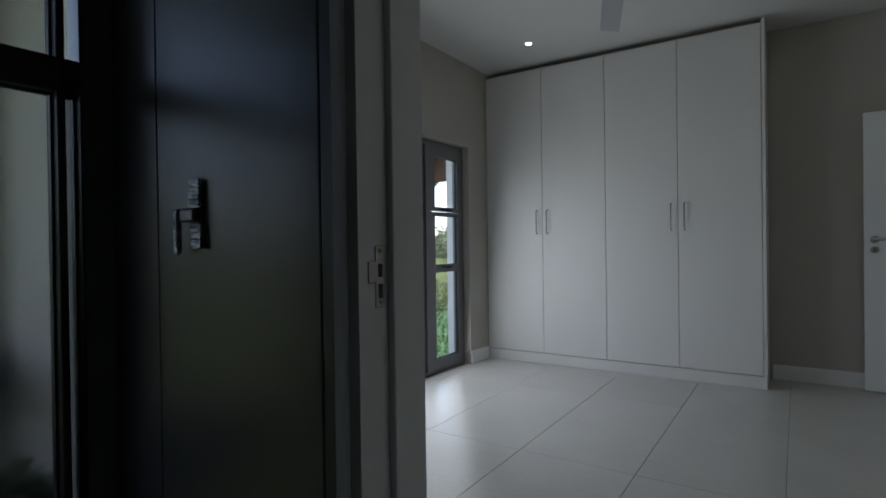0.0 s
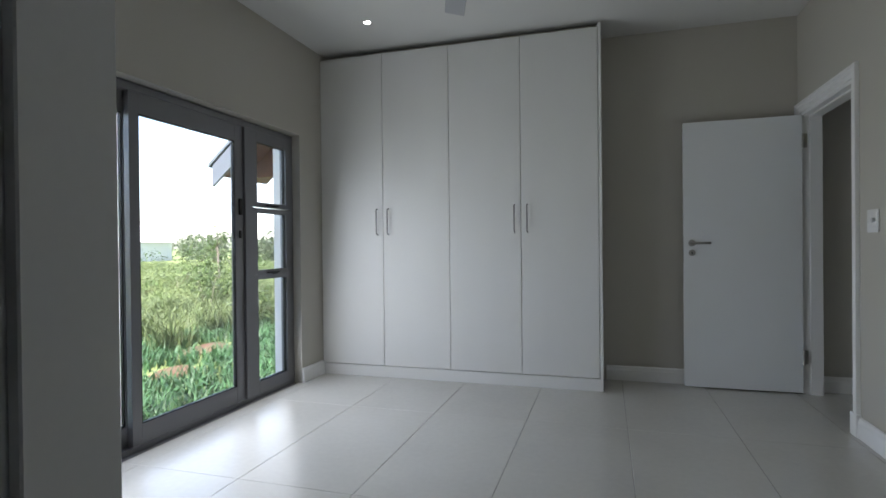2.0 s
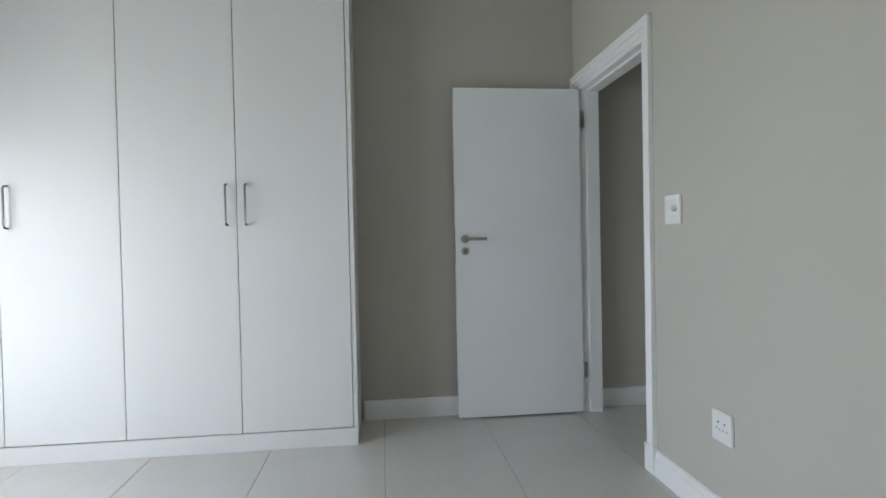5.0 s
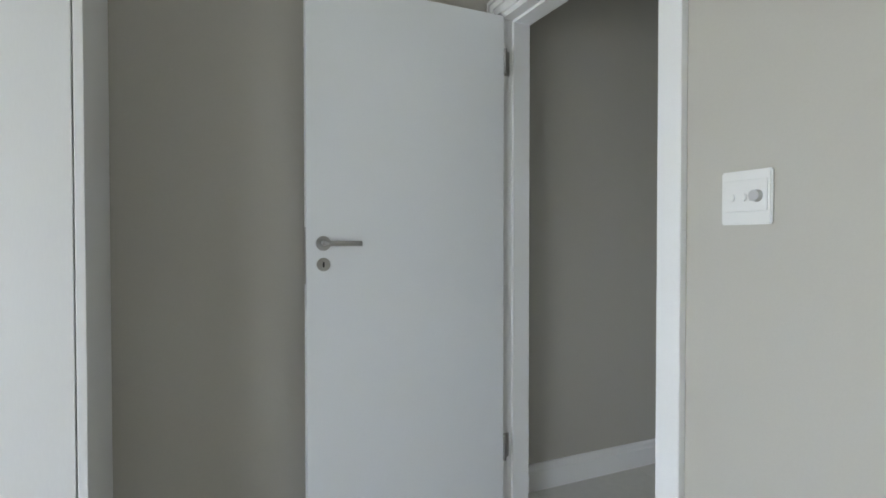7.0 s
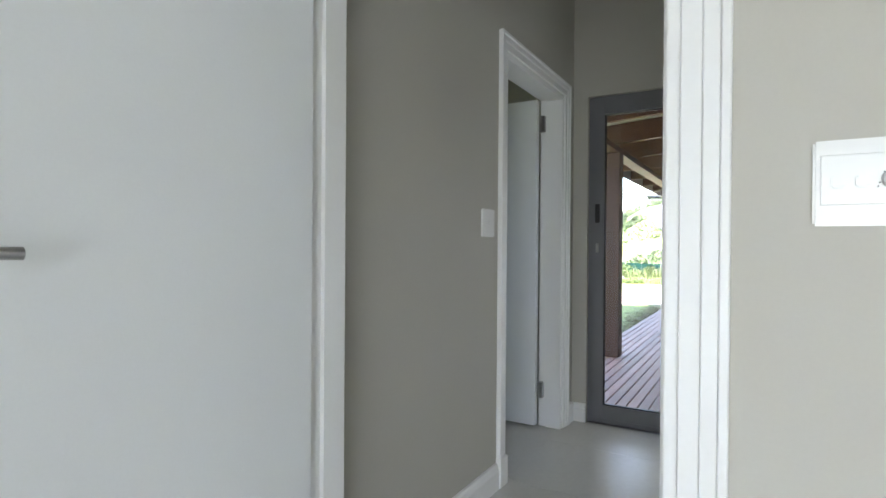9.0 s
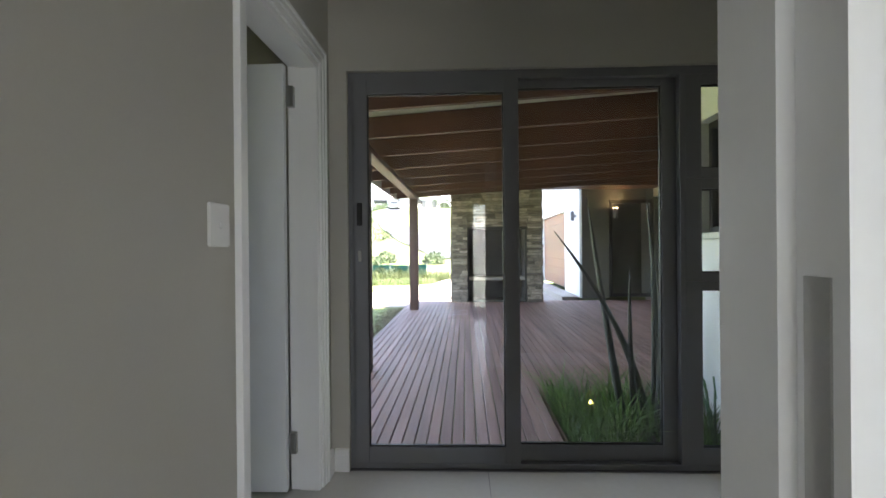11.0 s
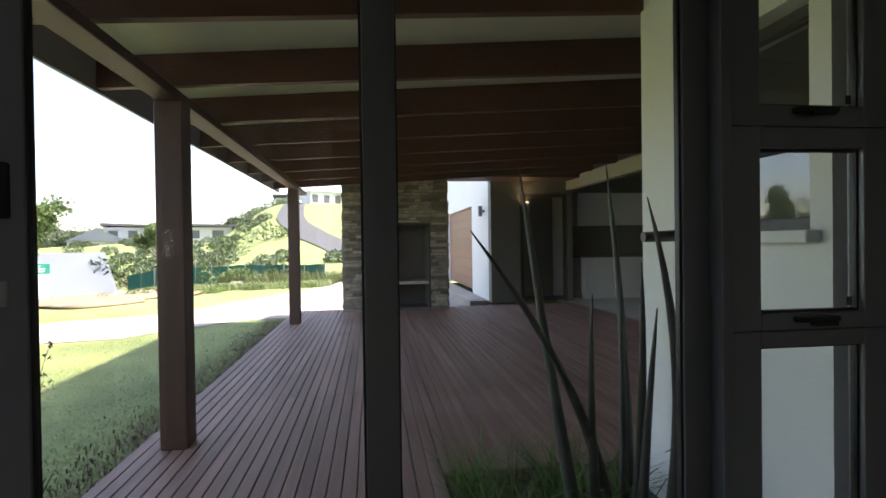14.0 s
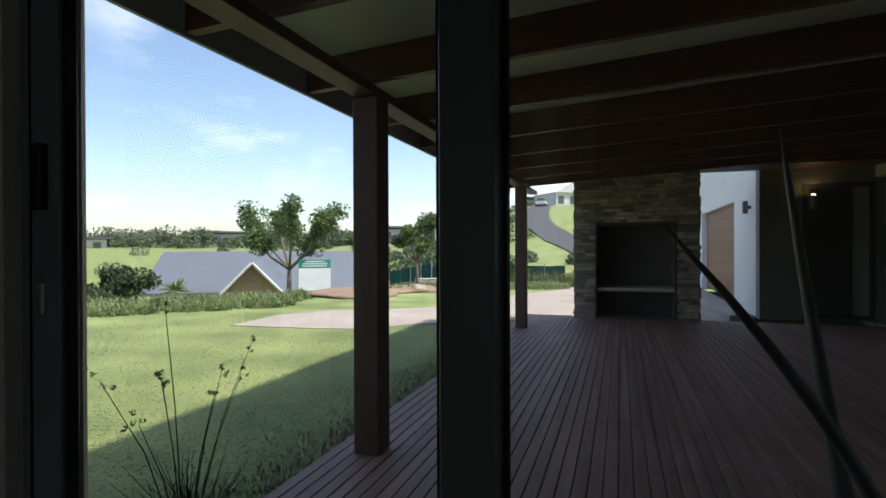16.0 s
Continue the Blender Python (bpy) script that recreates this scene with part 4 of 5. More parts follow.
ribbons("bedding_grass", P, rng.uniform(0.08, 0.30, n) * np.where(np.abs(bb - 30.0) < 3, 0.25, 1.0), rng.uniform(0.008, 0.02, n), 1.0, BEDL, label="tufts of dry and green grass behind the lawn", category="grass")
n = 2600
bb = rng.uniform(3, 16, n)
rr = rng.uniform(19, 27, n)
P = np.array([tuple(at(b, r)) for b, r in zip(bb, rr)])
ribbons("verge_grass", P, rng.uniform(0.3, 0.8, n), rng.uniform(0.015, 0.035, n), 0.6, STRAW, label="dry verge grass before the shade net", category="grass")


# slate roofed house below the lawn
def gable_house():
    h = thing("slate_roof_house", at(38, 30), "low house with slate blue roof and stone gable", "house")
    c = at(38, 29)
    u = Vector((math.sin(radians(32)), -math.cos(radians(32)), 0))        # along the ridge, towards the driveway
    w = Vector((math.cos(radians(32)), math.sin(radians(32)), 0))         # away from the deck
    ez, rz_ = -1.05, 0.98

    def quad(points, thick):
        bm = bmesh.new()
        vs = [bm.verts.new(p) for p in points]
        f = bm.faces.new(vs)
        r = bmesh.ops.extrude_face_region(bm, geom=[f])
        bmesh.ops.translate(bm, verts=[g for g in r["geom"] if isinstance(g, bmesh.types.BMVert)], vec=Vector((0, 0, -thick)))
        bmesh.ops.recalc_face_normals(bm, faces=bm.faces)
        return bm

    def P3(a, b, z):
        q = c + u * a + w * b
        return Vector((q.x, q.y, z))
    part("roof", quad([P3(-5.4, 0, ez), P3(6.8, 0, ez), P3(6.8, 4.2, rz_), P3(-5.2, 4.2, rz_)], 0.15), SLATE, h)
    part("roof", quad([P3(-5.2, 4.2, rz_), P3(6.8, 4.2, rz_), P3(6.8, 8.5, ez), P3(-5.4, 8.5, ez)], 0.15), SLATE, h)
    bm = bmesh.new()
    for a0, a1, b0, b1 in ((-4.9, 6.4, 0.5, 8.0),):
        vs = [bm.verts.new(P3(a, b, z)) for z in (-4.2, ez - 0.16) for a, b in ((a0, b0), (a1, b0), (a1, b1), (a0, b1))]
        for f in ((0, 1, 5, 4), (1, 2, 6, 5), (2, 3, 7, 6), (3, 0, 4, 7), (4, 5, 6, 7)):
            bm.faces.new([vs[k] for k in f])
    bmesh.ops.recalc_face_normals(bm, faces=bm.faces)
    part("wall", bm, FARWALL, h)
    # gable towards the deck
    g0, g1, ap = -1.4, 1.6, 0.1
    bm = bmesh.new()
    tri = [P3(g0, -1.0, ez - 0.1), P3(g1, -1.0, ez - 0.1), P3(ap, -1.0, 0.35)]
    low = [P3(g0, -1.0, -4.2), P3(g1, -1.0, -4.2)]
    vs = [bm.verts.new(p) for p in (*low, tri[1], tri[2], tri[0])]
    f = bm.faces.new(vs)
    r = bmesh.ops.extrude_face_region(bm, geom=[f])
    bmesh.ops.translate(bm, verts=[g for g in r["geom"] if isinstance(g, bmesh.types.BMVert)], vec=w * 1.6)
    bmesh.ops.recalc_face_normals(bm, faces=bm.faces)
    g = part("gable", bm, BRICK, h, "tan stone gable")
    for a in (g0 - 0.3, g1 + 0.3):
        z0 = ez - 0.32
        part("gable_roof", quad([P3(a, -1.3, z0), P3(ap, -1.3, 0.5), P3(ap, 2.6, 0.5), P3(a, 2.6, z0)], 0.1), SLATE, h)
        bm = bmesh.new()
        add_tube(bm, [P3(a, -1.34, z0 - 0.06), P3(ap, -1.34, 0.44)], 0.07, 4)
        part("bargeboard", bm, FARWALL, h, "white bargeboard")
    q = P3(ap, -1.05, -0.35)
    bm = bmesh.new()
    add_box(bm, -0.22, 0.22, -0.03, 0.03, -0.2, 0.2, 0.01)
    bmesh.ops.transform(bm, matrix=Matrix.Translation(q) @ Matrix.Rotation(math.atan2(u.y, u.x), 4, "Z"), verts=bm.verts)
    part("vent", bm, SOIL, g, "brown louvred vent")
    return h


gable_house()

# site sign
s0 = at(31.9, 17.6)
sign = thing("site_sign", s0, "white site notice board with a green heading on two posts", "sign")
ru = Vector((math.sin(radians(32)), -math.cos(radians(32)), 0))


def board_at(u0, u1, z0, z1, off, th):
    bm = box(u0, u1, -th / 2 + off, th / 2 + off, z0, z1, 0.004)
    bmesh.ops.transform(bm, matrix=Matrix.Translation(s0) @ Matrix.Rotation(math.atan2(ru.y, ru.x), 4, "Z"), verts=bm.verts)
    return bm


zt = 1.21 - s0.z
part("panel", board_at(-0.5, 0.5, zt - 1.42, zt - 0.68, 0, 0.03), material("sign_white", (0.8, 0.8, 0.8), 0.4), sign)
part("heading", board_at(-0.5, 0.5, zt - 0.676, zt - 0.40, 0, 0.03), material("sign_green", (0.02, 0.28, 0.2), 0.4), sign, "green heading panel")
for z, a in ((0.46, 0.3), (0.53, 0.4), (0.60, 0.38)):
    part("writing", board_at(-a, a, zt - z - 0.022, zt - z + 0.012, -0.018, 0.004), PLASTIC, sign, "white unreadable line of writing")
for a in (-0.42, 0.42):
    part("post", board_at(a - 0.03, a + 0.03, -0.3, zt - 0.45, 0.04, 0.05), BEAM, sign)

tree(at(34.6, 18.6), 3.75, 2.1, "spreading leafy tree with twisted grey branches", 0.055, 154, 75, lean=0.25, base=0.30, girth=0.62, puff=0.8)
tree(at(21.2, 17.6), 2.6, 0.75, "slender young tree beside the drive", 0.05, 70, 70, mat=LEAF, base=0.35, girth=0.6, puff=1.6)
tree(at(57, 60), 4.5, 3.0, "dense dark green tree on the slope", 0.3, 35, 70, mat=LEAFD, base=0.2)
tree(at(53.5, 28), 3.2, 3.0, "broad dark green tree below the lawn", 0.12, 98, 120, mat=LEAFD, base=0.2)
tree(at(58.5, 26), 3.2, 3.0, "broad dark green tree below the lawn", 0.12, 84, 120, mat=LEAFD, base=0.2)
shrub(at(15.5, 20), 0.75, "bright green rounded shrub beside the net fence", LEAF, 0.06)
yp = at(45.0, 19.5)
yucca = thing("yucca", yp, "spiky pale green yucca before the slate roofed house", "plant")
part("trunk", tube([yp - Vector((0, 0, 0.1)), yp + Vector((0, 0, 0.75))], [0.07, 0.05], 7), BARK, yucca)
for k in range(40):
    a, e = k * 2.4, radians(rng.uniform(-15, 80))
    d = Vector((math.cos(a) * math.cos(e), math.sin(a) * math.cos(e), math.sin(e)))
    q = yp + Vector((0, 0, 0.75))
    part("leaf_blade", tube([q, q + d * 0.3, q + d * 0.58 - Vector((0, 0, 0.08))], [0.02, 0.026, 0.003], 4), BEDL, yucca)
for b, r, s in ((51, 21, 1.0), (53.5, 20, 1.2), (49, 23, 0.9), (12, 30, 1.1), (9.5, 26, 0.8), (23.5, 32, 1.6), (25.5, 36, 2.0), (18, 42, 1.8), (14, 50, 2.0), (11, 60, 2.2)):
    shrub(at(b, r), s, "dense dark green shrub on the slope", LEAFD, 0.09 * s ** 0.5, per=90)

# net fence with rails
fence = thing("net_fence", at(17, 23), "teal shade net fence on thin posts", "fence")
for b0, b1, r0, r1 in ((19.6, 24.0, 21.5, 22.5), (13.6, 19.5, 22.5, 25), (5.5, 13.5, 25, 27)):
    p, q = at(b0, r0), at(b1, r1)
    d = (q - p)
    d.z = 0
    nrm = Vector((-d.y, d.x, 0)).normalized() * 0.012
    bm = bmesh.new()
    vs = []
    m = 12
    for k in range(m + 1):
        c = p.lerp(q, k / m)
        c += Vector((0, 0, 0.012 * math.sin(k * 2.1)))
        vs.append([bm.verts.new(c + nrm * sgn * (1 + 2 * math.sin(k * 1.7)) + Vector((0, 0, z))) for sgn, z in ((1, 0.02), (1, 0.95 + 0.012 * math.sin(k * 1.3)))])
    for a, b_ in zip(vs, vs[1:]):
        bm.faces.new((a[0], b_[0], b_[1], a[1]))
    r = bmesh.ops.solidify(bm, geom=bm.faces[:], thickness=0.012)
    part("net", bm, TEAL, fence)
    for k in range(0, m + 1, 3):
        c = p.lerp(q, k / m)
        part("post", tube([c - Vector((0, 0, 0.2)), c + Vector((0, 0, 1.05))], 0.025, 6), STEEL, fence)
pl = thing("pipe_stack", at(20.2, 20.5), "stack of white pipes lying by the fence", "pipes")
for k in range(4):
    p, q = at(21.4, 20.8) + Vector((0, 0, 0.06 + 0.09 * k)), at(18.6, 20.6) + Vector((0, 0, 0.06 + 0.09 * k))
    part("pipe", tube([p, q], 0.035, 6), FARWALL, pl)


# far houses: body, roof slab, windows
def far_house(b, r, w, d, h, z, label, pitch=False, yaw=None, place=None):
    p = Vector(place) if place else at(b, r, z)
    t = thing("far_house", p, label, "house", "houses on the hill")
    rot = Matrix.Translation(p) @ Matrix.Rotation(radians(b if yaw is None else yaw), 4, "Z")

    def put(bm):
        bmesh.ops.transform(bm, matrix=rot, verts=bm.verts)
        return bm
    part("wall", put(box(0, d, -w / 2, w / 2, -3, h)), FARWALL, t)
    if pitch:
        bm = prism([(-w / 2 - 0.4, h), (w / 2 + 0.4, h), (0, h + w * 0.28)], "x", -0.5, d + 0.4)
        part("roof", put(bm), FARWALL if pitch == 2 else SLATE, t)
    else:
        part("roof", put(prism([(-w / 2 - 0.9, h + 0.05), (w / 2 + 0.7, h + 0.3), (w / 2 + 0.7, h + 0.75), (-w / 2 - 0.9, h + 0.4)], "x", -1.2, d + 0.5)), material("charcoal_roof", (0.10, 0.10, 0.105), 0.6), t)
    for k in range(3):
        y0 = -w / 2 + (k + 0.35) * w / 3
        part("window", put(box(-0.06, 0.02, y0, y0 + w * 0.16, h * 0.25, h * 0.78)), DARKP, t)
    return t


far_house(17.4, 105, 12, 9, 2.7, 2.0, "white modern house with dark flat roof on the hill")
far_house(22.6, 110, 9, 8, 2.6, 2.2, "pale house with flat roof on the hill")
far_house(25.6, 105, 8, 8, 1.9, 0.4, "low house with pale green roof among trees", True)
far_house(38.5, 130, 22, 8, 2.6, 1.6, "long pale building along the skyline")
far_house(52.5, 120, 8, 8, 2.4, 0.4, "small white house on the far slope")
far_house(4.6, 120, 9, 9, 3.2, 9.6, "white gabled house on top of the hill", 2, yaw=40)
far_house(0, 0, 7, 8, 1.9, 0, "small white gabled house beyond the grass field", 2, yaw=100, place=(-47, 34, GZ))
far_house(0, 0, 6, 8, 1.7, 0, "small white gabled house beyond the grass field", 2, yaw=170, place=(-46, 27, GZ))
far_house(8.1, 130, 8, 9, 2.6, 9.8, "grey house on top of the hill")

# road winding up the hill, with a parked car
road_pts = [at(1.5, 45), at(3.5, 52), at(6.6, 62), at(8.4, 76), at(8.2, 92), at(7.6, 112), at(7.4, 135)]
bm = bmesh.new()
prev = None
for k in range(49):
    f = k / 48 * (len(road_pts) - 1)
    i = min(int(f), len(road_pts) - 2)
    p0, p1, p2, p3 = (road_pts[max(0, min(len(road_pts) - 1, i + o_))] for o_ in (-1, 0, 1, 2))
    t = f - i
    c = 0.5 * ((2 * p1) + (p2 - p0) * t + (2 * p0 - 5 * p1 + 4 * p2 - p3) * t * t + (3 * p1 - p0 - 3 * p2 + p3) * t ** 3)
    tan = (p2 - p0).normalized()
    sdv = Vector((-tan.y, tan.x, 0)).normalized() * 1.9
    row = [bm.verts.new(Vector((q.x, q.y, ground_z(q.x, q.y) + 0.12))) for q in (c - sdv, c + sdv)]
    if prev:
        bm.faces.new((prev[0], row[0], row[1], prev[1]))
    prev = row
road = solid("road", bm, ASPH, "grey asphalt road winding up the hill", "road", kind="structure")

car_p = at(7.9, 100)
car = thing("parked_car", car_p, "white car parked on the hill road", "car")
bm = box(-2.1, 2.1, -0.85, 0.85, 0.3, 0.9, 0.12, 2)
bmesh.ops.translate(bm, verts=bm.verts, vec=car_p)
part("body", bm, PLASTIC, car)
bm = box(-1.2, 1.0, -0.75, 0.75, 0.9, 1.45, 0.15, 2)
bmesh.ops.translate(bm, verts=bm.verts, vec=car_p)
part("cabin", bm, DARKP, car, "dark glazed cabin")
for dx in (-1.3, 1.3):
    for dy in (-0.8, 0.8):
        q = car_p + Vector((dx, dy, 0.32))
        part("wheel", tube([q - Vector((0, 0.1, 0)), q + Vector((0, 0.1, 0))], 0.32, 12), BLACK, car)

# far woods along the skyline and on the slopes
cs, rs = [], []
for b in np.arange(-6, 75, 0.26):
    r = rng.uniform(115, 170)
    p = at(b, r)
    if 2 < b < 9.5 and rng.random() < 0.7:
        continue
    hgt = rng.uniform(0.0, 4.2) * (0.6 if b < 24 else 1)
    cs.append((p.x, p.y, p.z + hgt * 0.6))
    rs.append(rng.uniform(1.6, 4.6))
leaves("far_woods", cs, rs, 380, 0.34, HAZELEAF, label="band of far green trees along the skyline, haze in their leaf colour", category="woods", kind="stuff", flat=0.6)
cs, rs = [], []
for k in range(230):
    b = rng.choice([rng.uniform(24, 48), rng.uniform(-4, 24), rng.uniform(-4, 24), rng.uniform(44, 60)])
    r = rng.uniform(38, 110)
    if (b < 11 and rng.random() < 0.88) or (b > 44 and rng.random() < 0.9):
        continue
    p = at(b, r)
    cs.append((p.x, p.y, p.z + 0.3))
    rs.append(rng.uniform(0.7, 1.9))
leaves("slope_bushes", cs, rs, 330, 0.17, HAZELEAF, label="scattered bushes on the grassy slopes", category="bushes", kind="stuff", flat=0.7)

# lawn blades, thinning with distance
n = 60000
x = rng.uniform(4.1, 12.5, n)
y = 0.93 + rng.random(n) ** 1.8 * 7.0
P = np.stack([x, y, np.full(n, GZ - 0.004)], 1)
ribbons("lawn_grass", P, rng.uniform(0.008, 0.024, n), rng.uniform(0.004, 0.009, n), 2.4, LAWNB, label="short mown grass of the lawn", category="grass")
n = 9000
x = rng.uniform(4.1, 12.0, n)
y = 1.0 + rng.random(n) ** 1.4 * 6.0
P = np.stack([x, y, np.full(n, GZ + 0.006)], 1)
ribbons("clippings", P, rng.uniform(0.008, 0.02, n), rng.uniform(0.005, 0.011, n), 4.0, material("dry_clippings", (0.30, 0.25, 0.14), 0.9, island=0.3, bump=0.0), label="dry clippings scattered over the lawn", category="grass")
n = 5000
P = np.stack([rng.uniform(4.1, 12.5, n), 0.93 + np.abs(rng.normal(0, 0.22, n)), np.full(n, GZ)], 1)
ribbons("thatch", P, rng.uniform(0.02, 0.06, n), rng.uniform(0.005, 0.012, n), 1.6, material("dead_grass", (0.16, 0.12, 0.07), 0.9, island=0.3, bump=0.0), label="dead grass and thatch along the deck edge", category="grass")

# ---- planting bed by the deck door ----
bed = solid("planting_bed", box(HX + 0.165, 5.415, BY + 0.004, -0.912, -0.14, -0.07, 0.01), HUMUS, "dark soil planting bed let into the deck", "bed", kind="structure")
solid("bed_edging", boxes([(HX + 0.17, 5.42, -0.912, -0.90, -0.13, -0.024), (5.416, 5.43, BY, -0.912, -0.13, -0.024)]), DECK, "timber edging of the planting bed", "edging", kind="structure")
SPIKE = material("spear_leaf", (0.032, 0.042, 0.034), 0.5, spread=0.25, scale=8, fine=40, bump=0.15, depth=0.002, stretch=(1, 1, 3), second=(0.048, 0.05, 0.042))
spear = thing("spear_plant", (4.7, -1.5, -0.07), "tall dark green cylindrical spear-leaved succulent", "plant")
for base, midp, tip, rad in (((4.82, -1.54), (4.45, -1.11, 0.88), (4.15, -0.80, 1.25), 0.027), ((4.69, -1.35), (4.74, -1.23, 0.73), (4.76, -1.12, 1.516), 0.028), ((4.83, -1.61), (4.90, -1.61, 1.03), (4.95, -1.58, 1.56), 0.027),
                             ((4.62, -1.655), (4.52, -1.645, 0.85), (4.44, -1.50, 1.37), 0.030), ((4.66, -1.54), (4.52, -1.52, 0.80), (4.42, -1.465, 1.14), 0.024), ((4.74, -1.44), (4.66, -1.375, 0.60), (4.60, -1.36, 1.01), 0.022),
                             ((4.60, -1.54), (4.50, -1.525, 0.52), (4.45, -1.54, 0.97), 0.022), ((4.80, -1.58), (4.80, -1.575, 0.6), (4.80, -1.57, 1.06), 0.02)):
    a, m_, b = Vector((*base, -0.08)), Vector(midp), Vector(tip)
    g = (m_.z - a.z) / (b.z - a.z)
    pts, rad_ = [], []
    for k in range(12):
        f = k / 11
        pts.append(a * ((f - g) * (f - 1) / g) + m_ * (f * (f - 1) / (g * (g - 1))) + b * (f * (f - g) / (1 - g)))
        rad_.append(rad * (1 - f ** 3) * (0.85 + 0.15 * math.cos(f * 5)) + 0.002)
    part("spear_leaf", tube(pts, rad_, 9), SPIKE, spear, smooth=True)
cl = rng.uniform(0, 1, (22, 2)) * np.array([1.2, 0.84]) + np.array([4.12, -1.78])
for count, spread_, h0, h1, w0, w1, lean_ in ((850, 0.03, 0.18, 0.44, 0.006, 0.011, 1.5), (2000, 0.09, 0.05, 0.2, 0.003, 0.006, 1.3)):
    P = np.concatenate([cl[rng.integers(0, 22, count)] + rng.normal(0, spread_, (count, 2)), np.full((count, 1), -0.075)], 1)
    P = P[(P[:, 0] > HX + 0.19) & (P[:, 0] < 5.4) & (P[:, 1] > BY + 0.02) & (P[:, 1] < -0.925)]
    n = len(P)
    ribbons("bed_grass", P, rng.uniform(h0, h1, n), rng.uniform(w0, w1, n), lean_, BEDG, bend=0.3, label="fine fountain grass filling the planting bed", category="grass")
n = 260
P = np.stack([rng.uniform(4.1, 5.38, n), rng.uniform(-1.08, -0.93, n), np.full(n, -0.075)], 1)
ribbons("bed_grass", P, rng.uniform(0.12, 0.32, n), rng.uniform(0.004, 0.008, n), 1.6, BEDG, bend=0.3, label="fine fountain grass leaning over the bed edging", category="grass")
gl = thing("garden_light", (4.70, -1.13, -0.07), "small lit garden spike light in the planting bed", "garden light")
part("spike", tube([(4.70, -1.13, -0.1), (4.70, -1.13, 0.10)], 0.008, 8), BLACK, gl)
part("head", tube([(4.73, -1.135, 0.08), (4.67, -1.12, 0.125)], 0.02, 10), BLACK, gl)
part("lens", tube([(4.6695, -1.1199, 0.1255), (4.668, -1.1196, 0.127)], 0.015, 10), glow("yellow_lens", (1.0, 0.8, 0.2), 1.6), gl)
arch = thing("arching_grass_plant", (4.22, -1.72, -0.07), "arching strap-leaved plant against the white wall", "plant")
for dx, dy, h in ((-0.1, 0.05, 0.42), (0.18, 0.08, 0.45), (0.25, 0.02, 0.3), (-0.05, 0.1, 0.3), (0.1, 0.12, 0.36), (0.3, 0.06, 0.5)):
    pts = [(4.22, -1.72, -0.07), (4.22 + dx * 0.3, -1.72 + dy * 0.3, h * 0.7), (4.22 + dx * 0.7, -1.72 + dy * 0.8, h), (4.22 + dx * 1.3, -1.72 + dy, h * 0.75)]
    part("strap_leaf", tube(pts, [0.006, 0.007, 0.006, 0.002], 5), LUSH, arch)
solid("spout", tube([(4.66, BY + 0.0, 1.235), (4.66, BY + 0.10, 1.232), (4.66, BY + 0.24, 1.228)], [0.024, 0.024, 0.021], 12), ALUD, "dark grey overflow spout on the white wall", "spout")

# rushes on the lawn beside the deck
rush = thing("rush_clump", (5.0, 1.01, GZ), "clump of dark rushes with seed heads beside the deck", "plant")
for k in range(90):
    a, l = rng.uniform(0, 2 * math.pi), rng.uniform(0.15, 0.5)
    o_ = rng.uniform(0.03, 0.22)
    x0, y0 = 5.0 + 0.09 * math.cos(a * 3), 1.02 + 0.07 * math.sin(a * 5)
    part("blade", tube([(x0, y0, GZ), (x0 + o_ * 0.3 * math.cos(a), y0 + o_ * 0.3 * math.sin(a), GZ + l * 0.6), (x0 + o_ * math.cos(a), y0 + o_ * math.sin(a), GZ + l)], [0.004, 0.003, 0.001], 4), LUSH, rush)
for tx, ty, tz in ((p + 0.05, max(0.95, q - 0.13), w) for p, q, w in ((4.88, 1.18, 0.98), (4.62, 1.22, 0.72), (5.12, 1.10, 0.66), (4.98, 1.3, 0.62), (5.3, 1.14, 0.6), (4.8, 1.12, 0.7), (5.45, 1.2, 0.72), (5.05, 1.05, 0.58), (4.68, 1.1, 0.55))):
    st = part("stem", tube([(5.0, 1.02, GZ), ((5.0 + tx) / 2, (1.02 + ty) / 2, GZ + (tz - GZ) * 0.62), (tx, ty, tz)], [0.0035, 0.0027, 0.0015], 5), SPIKE, rush)
    cs = [Vector((tx, ty, tz)) + Vector(rng.normal(0, 0.02, 3)) for _ in range(4)]
    leaves("seed_head", cs, [0.012] * 4, 12, 0.007, LEAFD, rush, kind="stuff")

# ---- garden on the bedroom side ----
n = 19000
x = -2.75 - rng.random(n) ** 1.1 * 2.9
y = rng.uniform(-5.5, 4.5, n)
keep = (np.hypot((x + 4.12) / 1.0, (y - 0.12) / 1.2) > 0.3) & (np.hypot(x + 4.67, (y - 1.25) / 1.3) > 0.36)
P = np.stack([x, y, np.full(n, GZ)], 1)[keep]
n = len(P)
ribbons("groundcover", P, rng.uniform(0.08, 0.22, n), rng.uniform(0.012, 0.026, n), 1.3, LUSH, label="lush broad-bladed groundcover outside the garden door", category="grass")
# tussocks of arching blades behind it
cx, cy = rng.uniform(-8.0, -4.95, 150), rng.uniform(-7, 7, 150)
pick = rng.integers(0, 150, 11000)
P = np.stack([cx[pick] + rng.normal(0, 0.10, 11000), cy[pick] + rng.normal(0, 0.10, 11000), np.full(11000, GZ)], 1)
ribbons("tussock_grass", P, rng.uniform(0.3, 0.62, 11000) * (0.7 + 0.5 * rng.random(150))[pick], rng.uniform(0.008, 0.018, 11000), 1.5, BLADE, label="arching grass tussocks in the wild garden", category="grass")
n = 36000
x = -6.2 - rng.random(n) ** 1.5 * 26
y = rng.uniform(-9, 26, n)
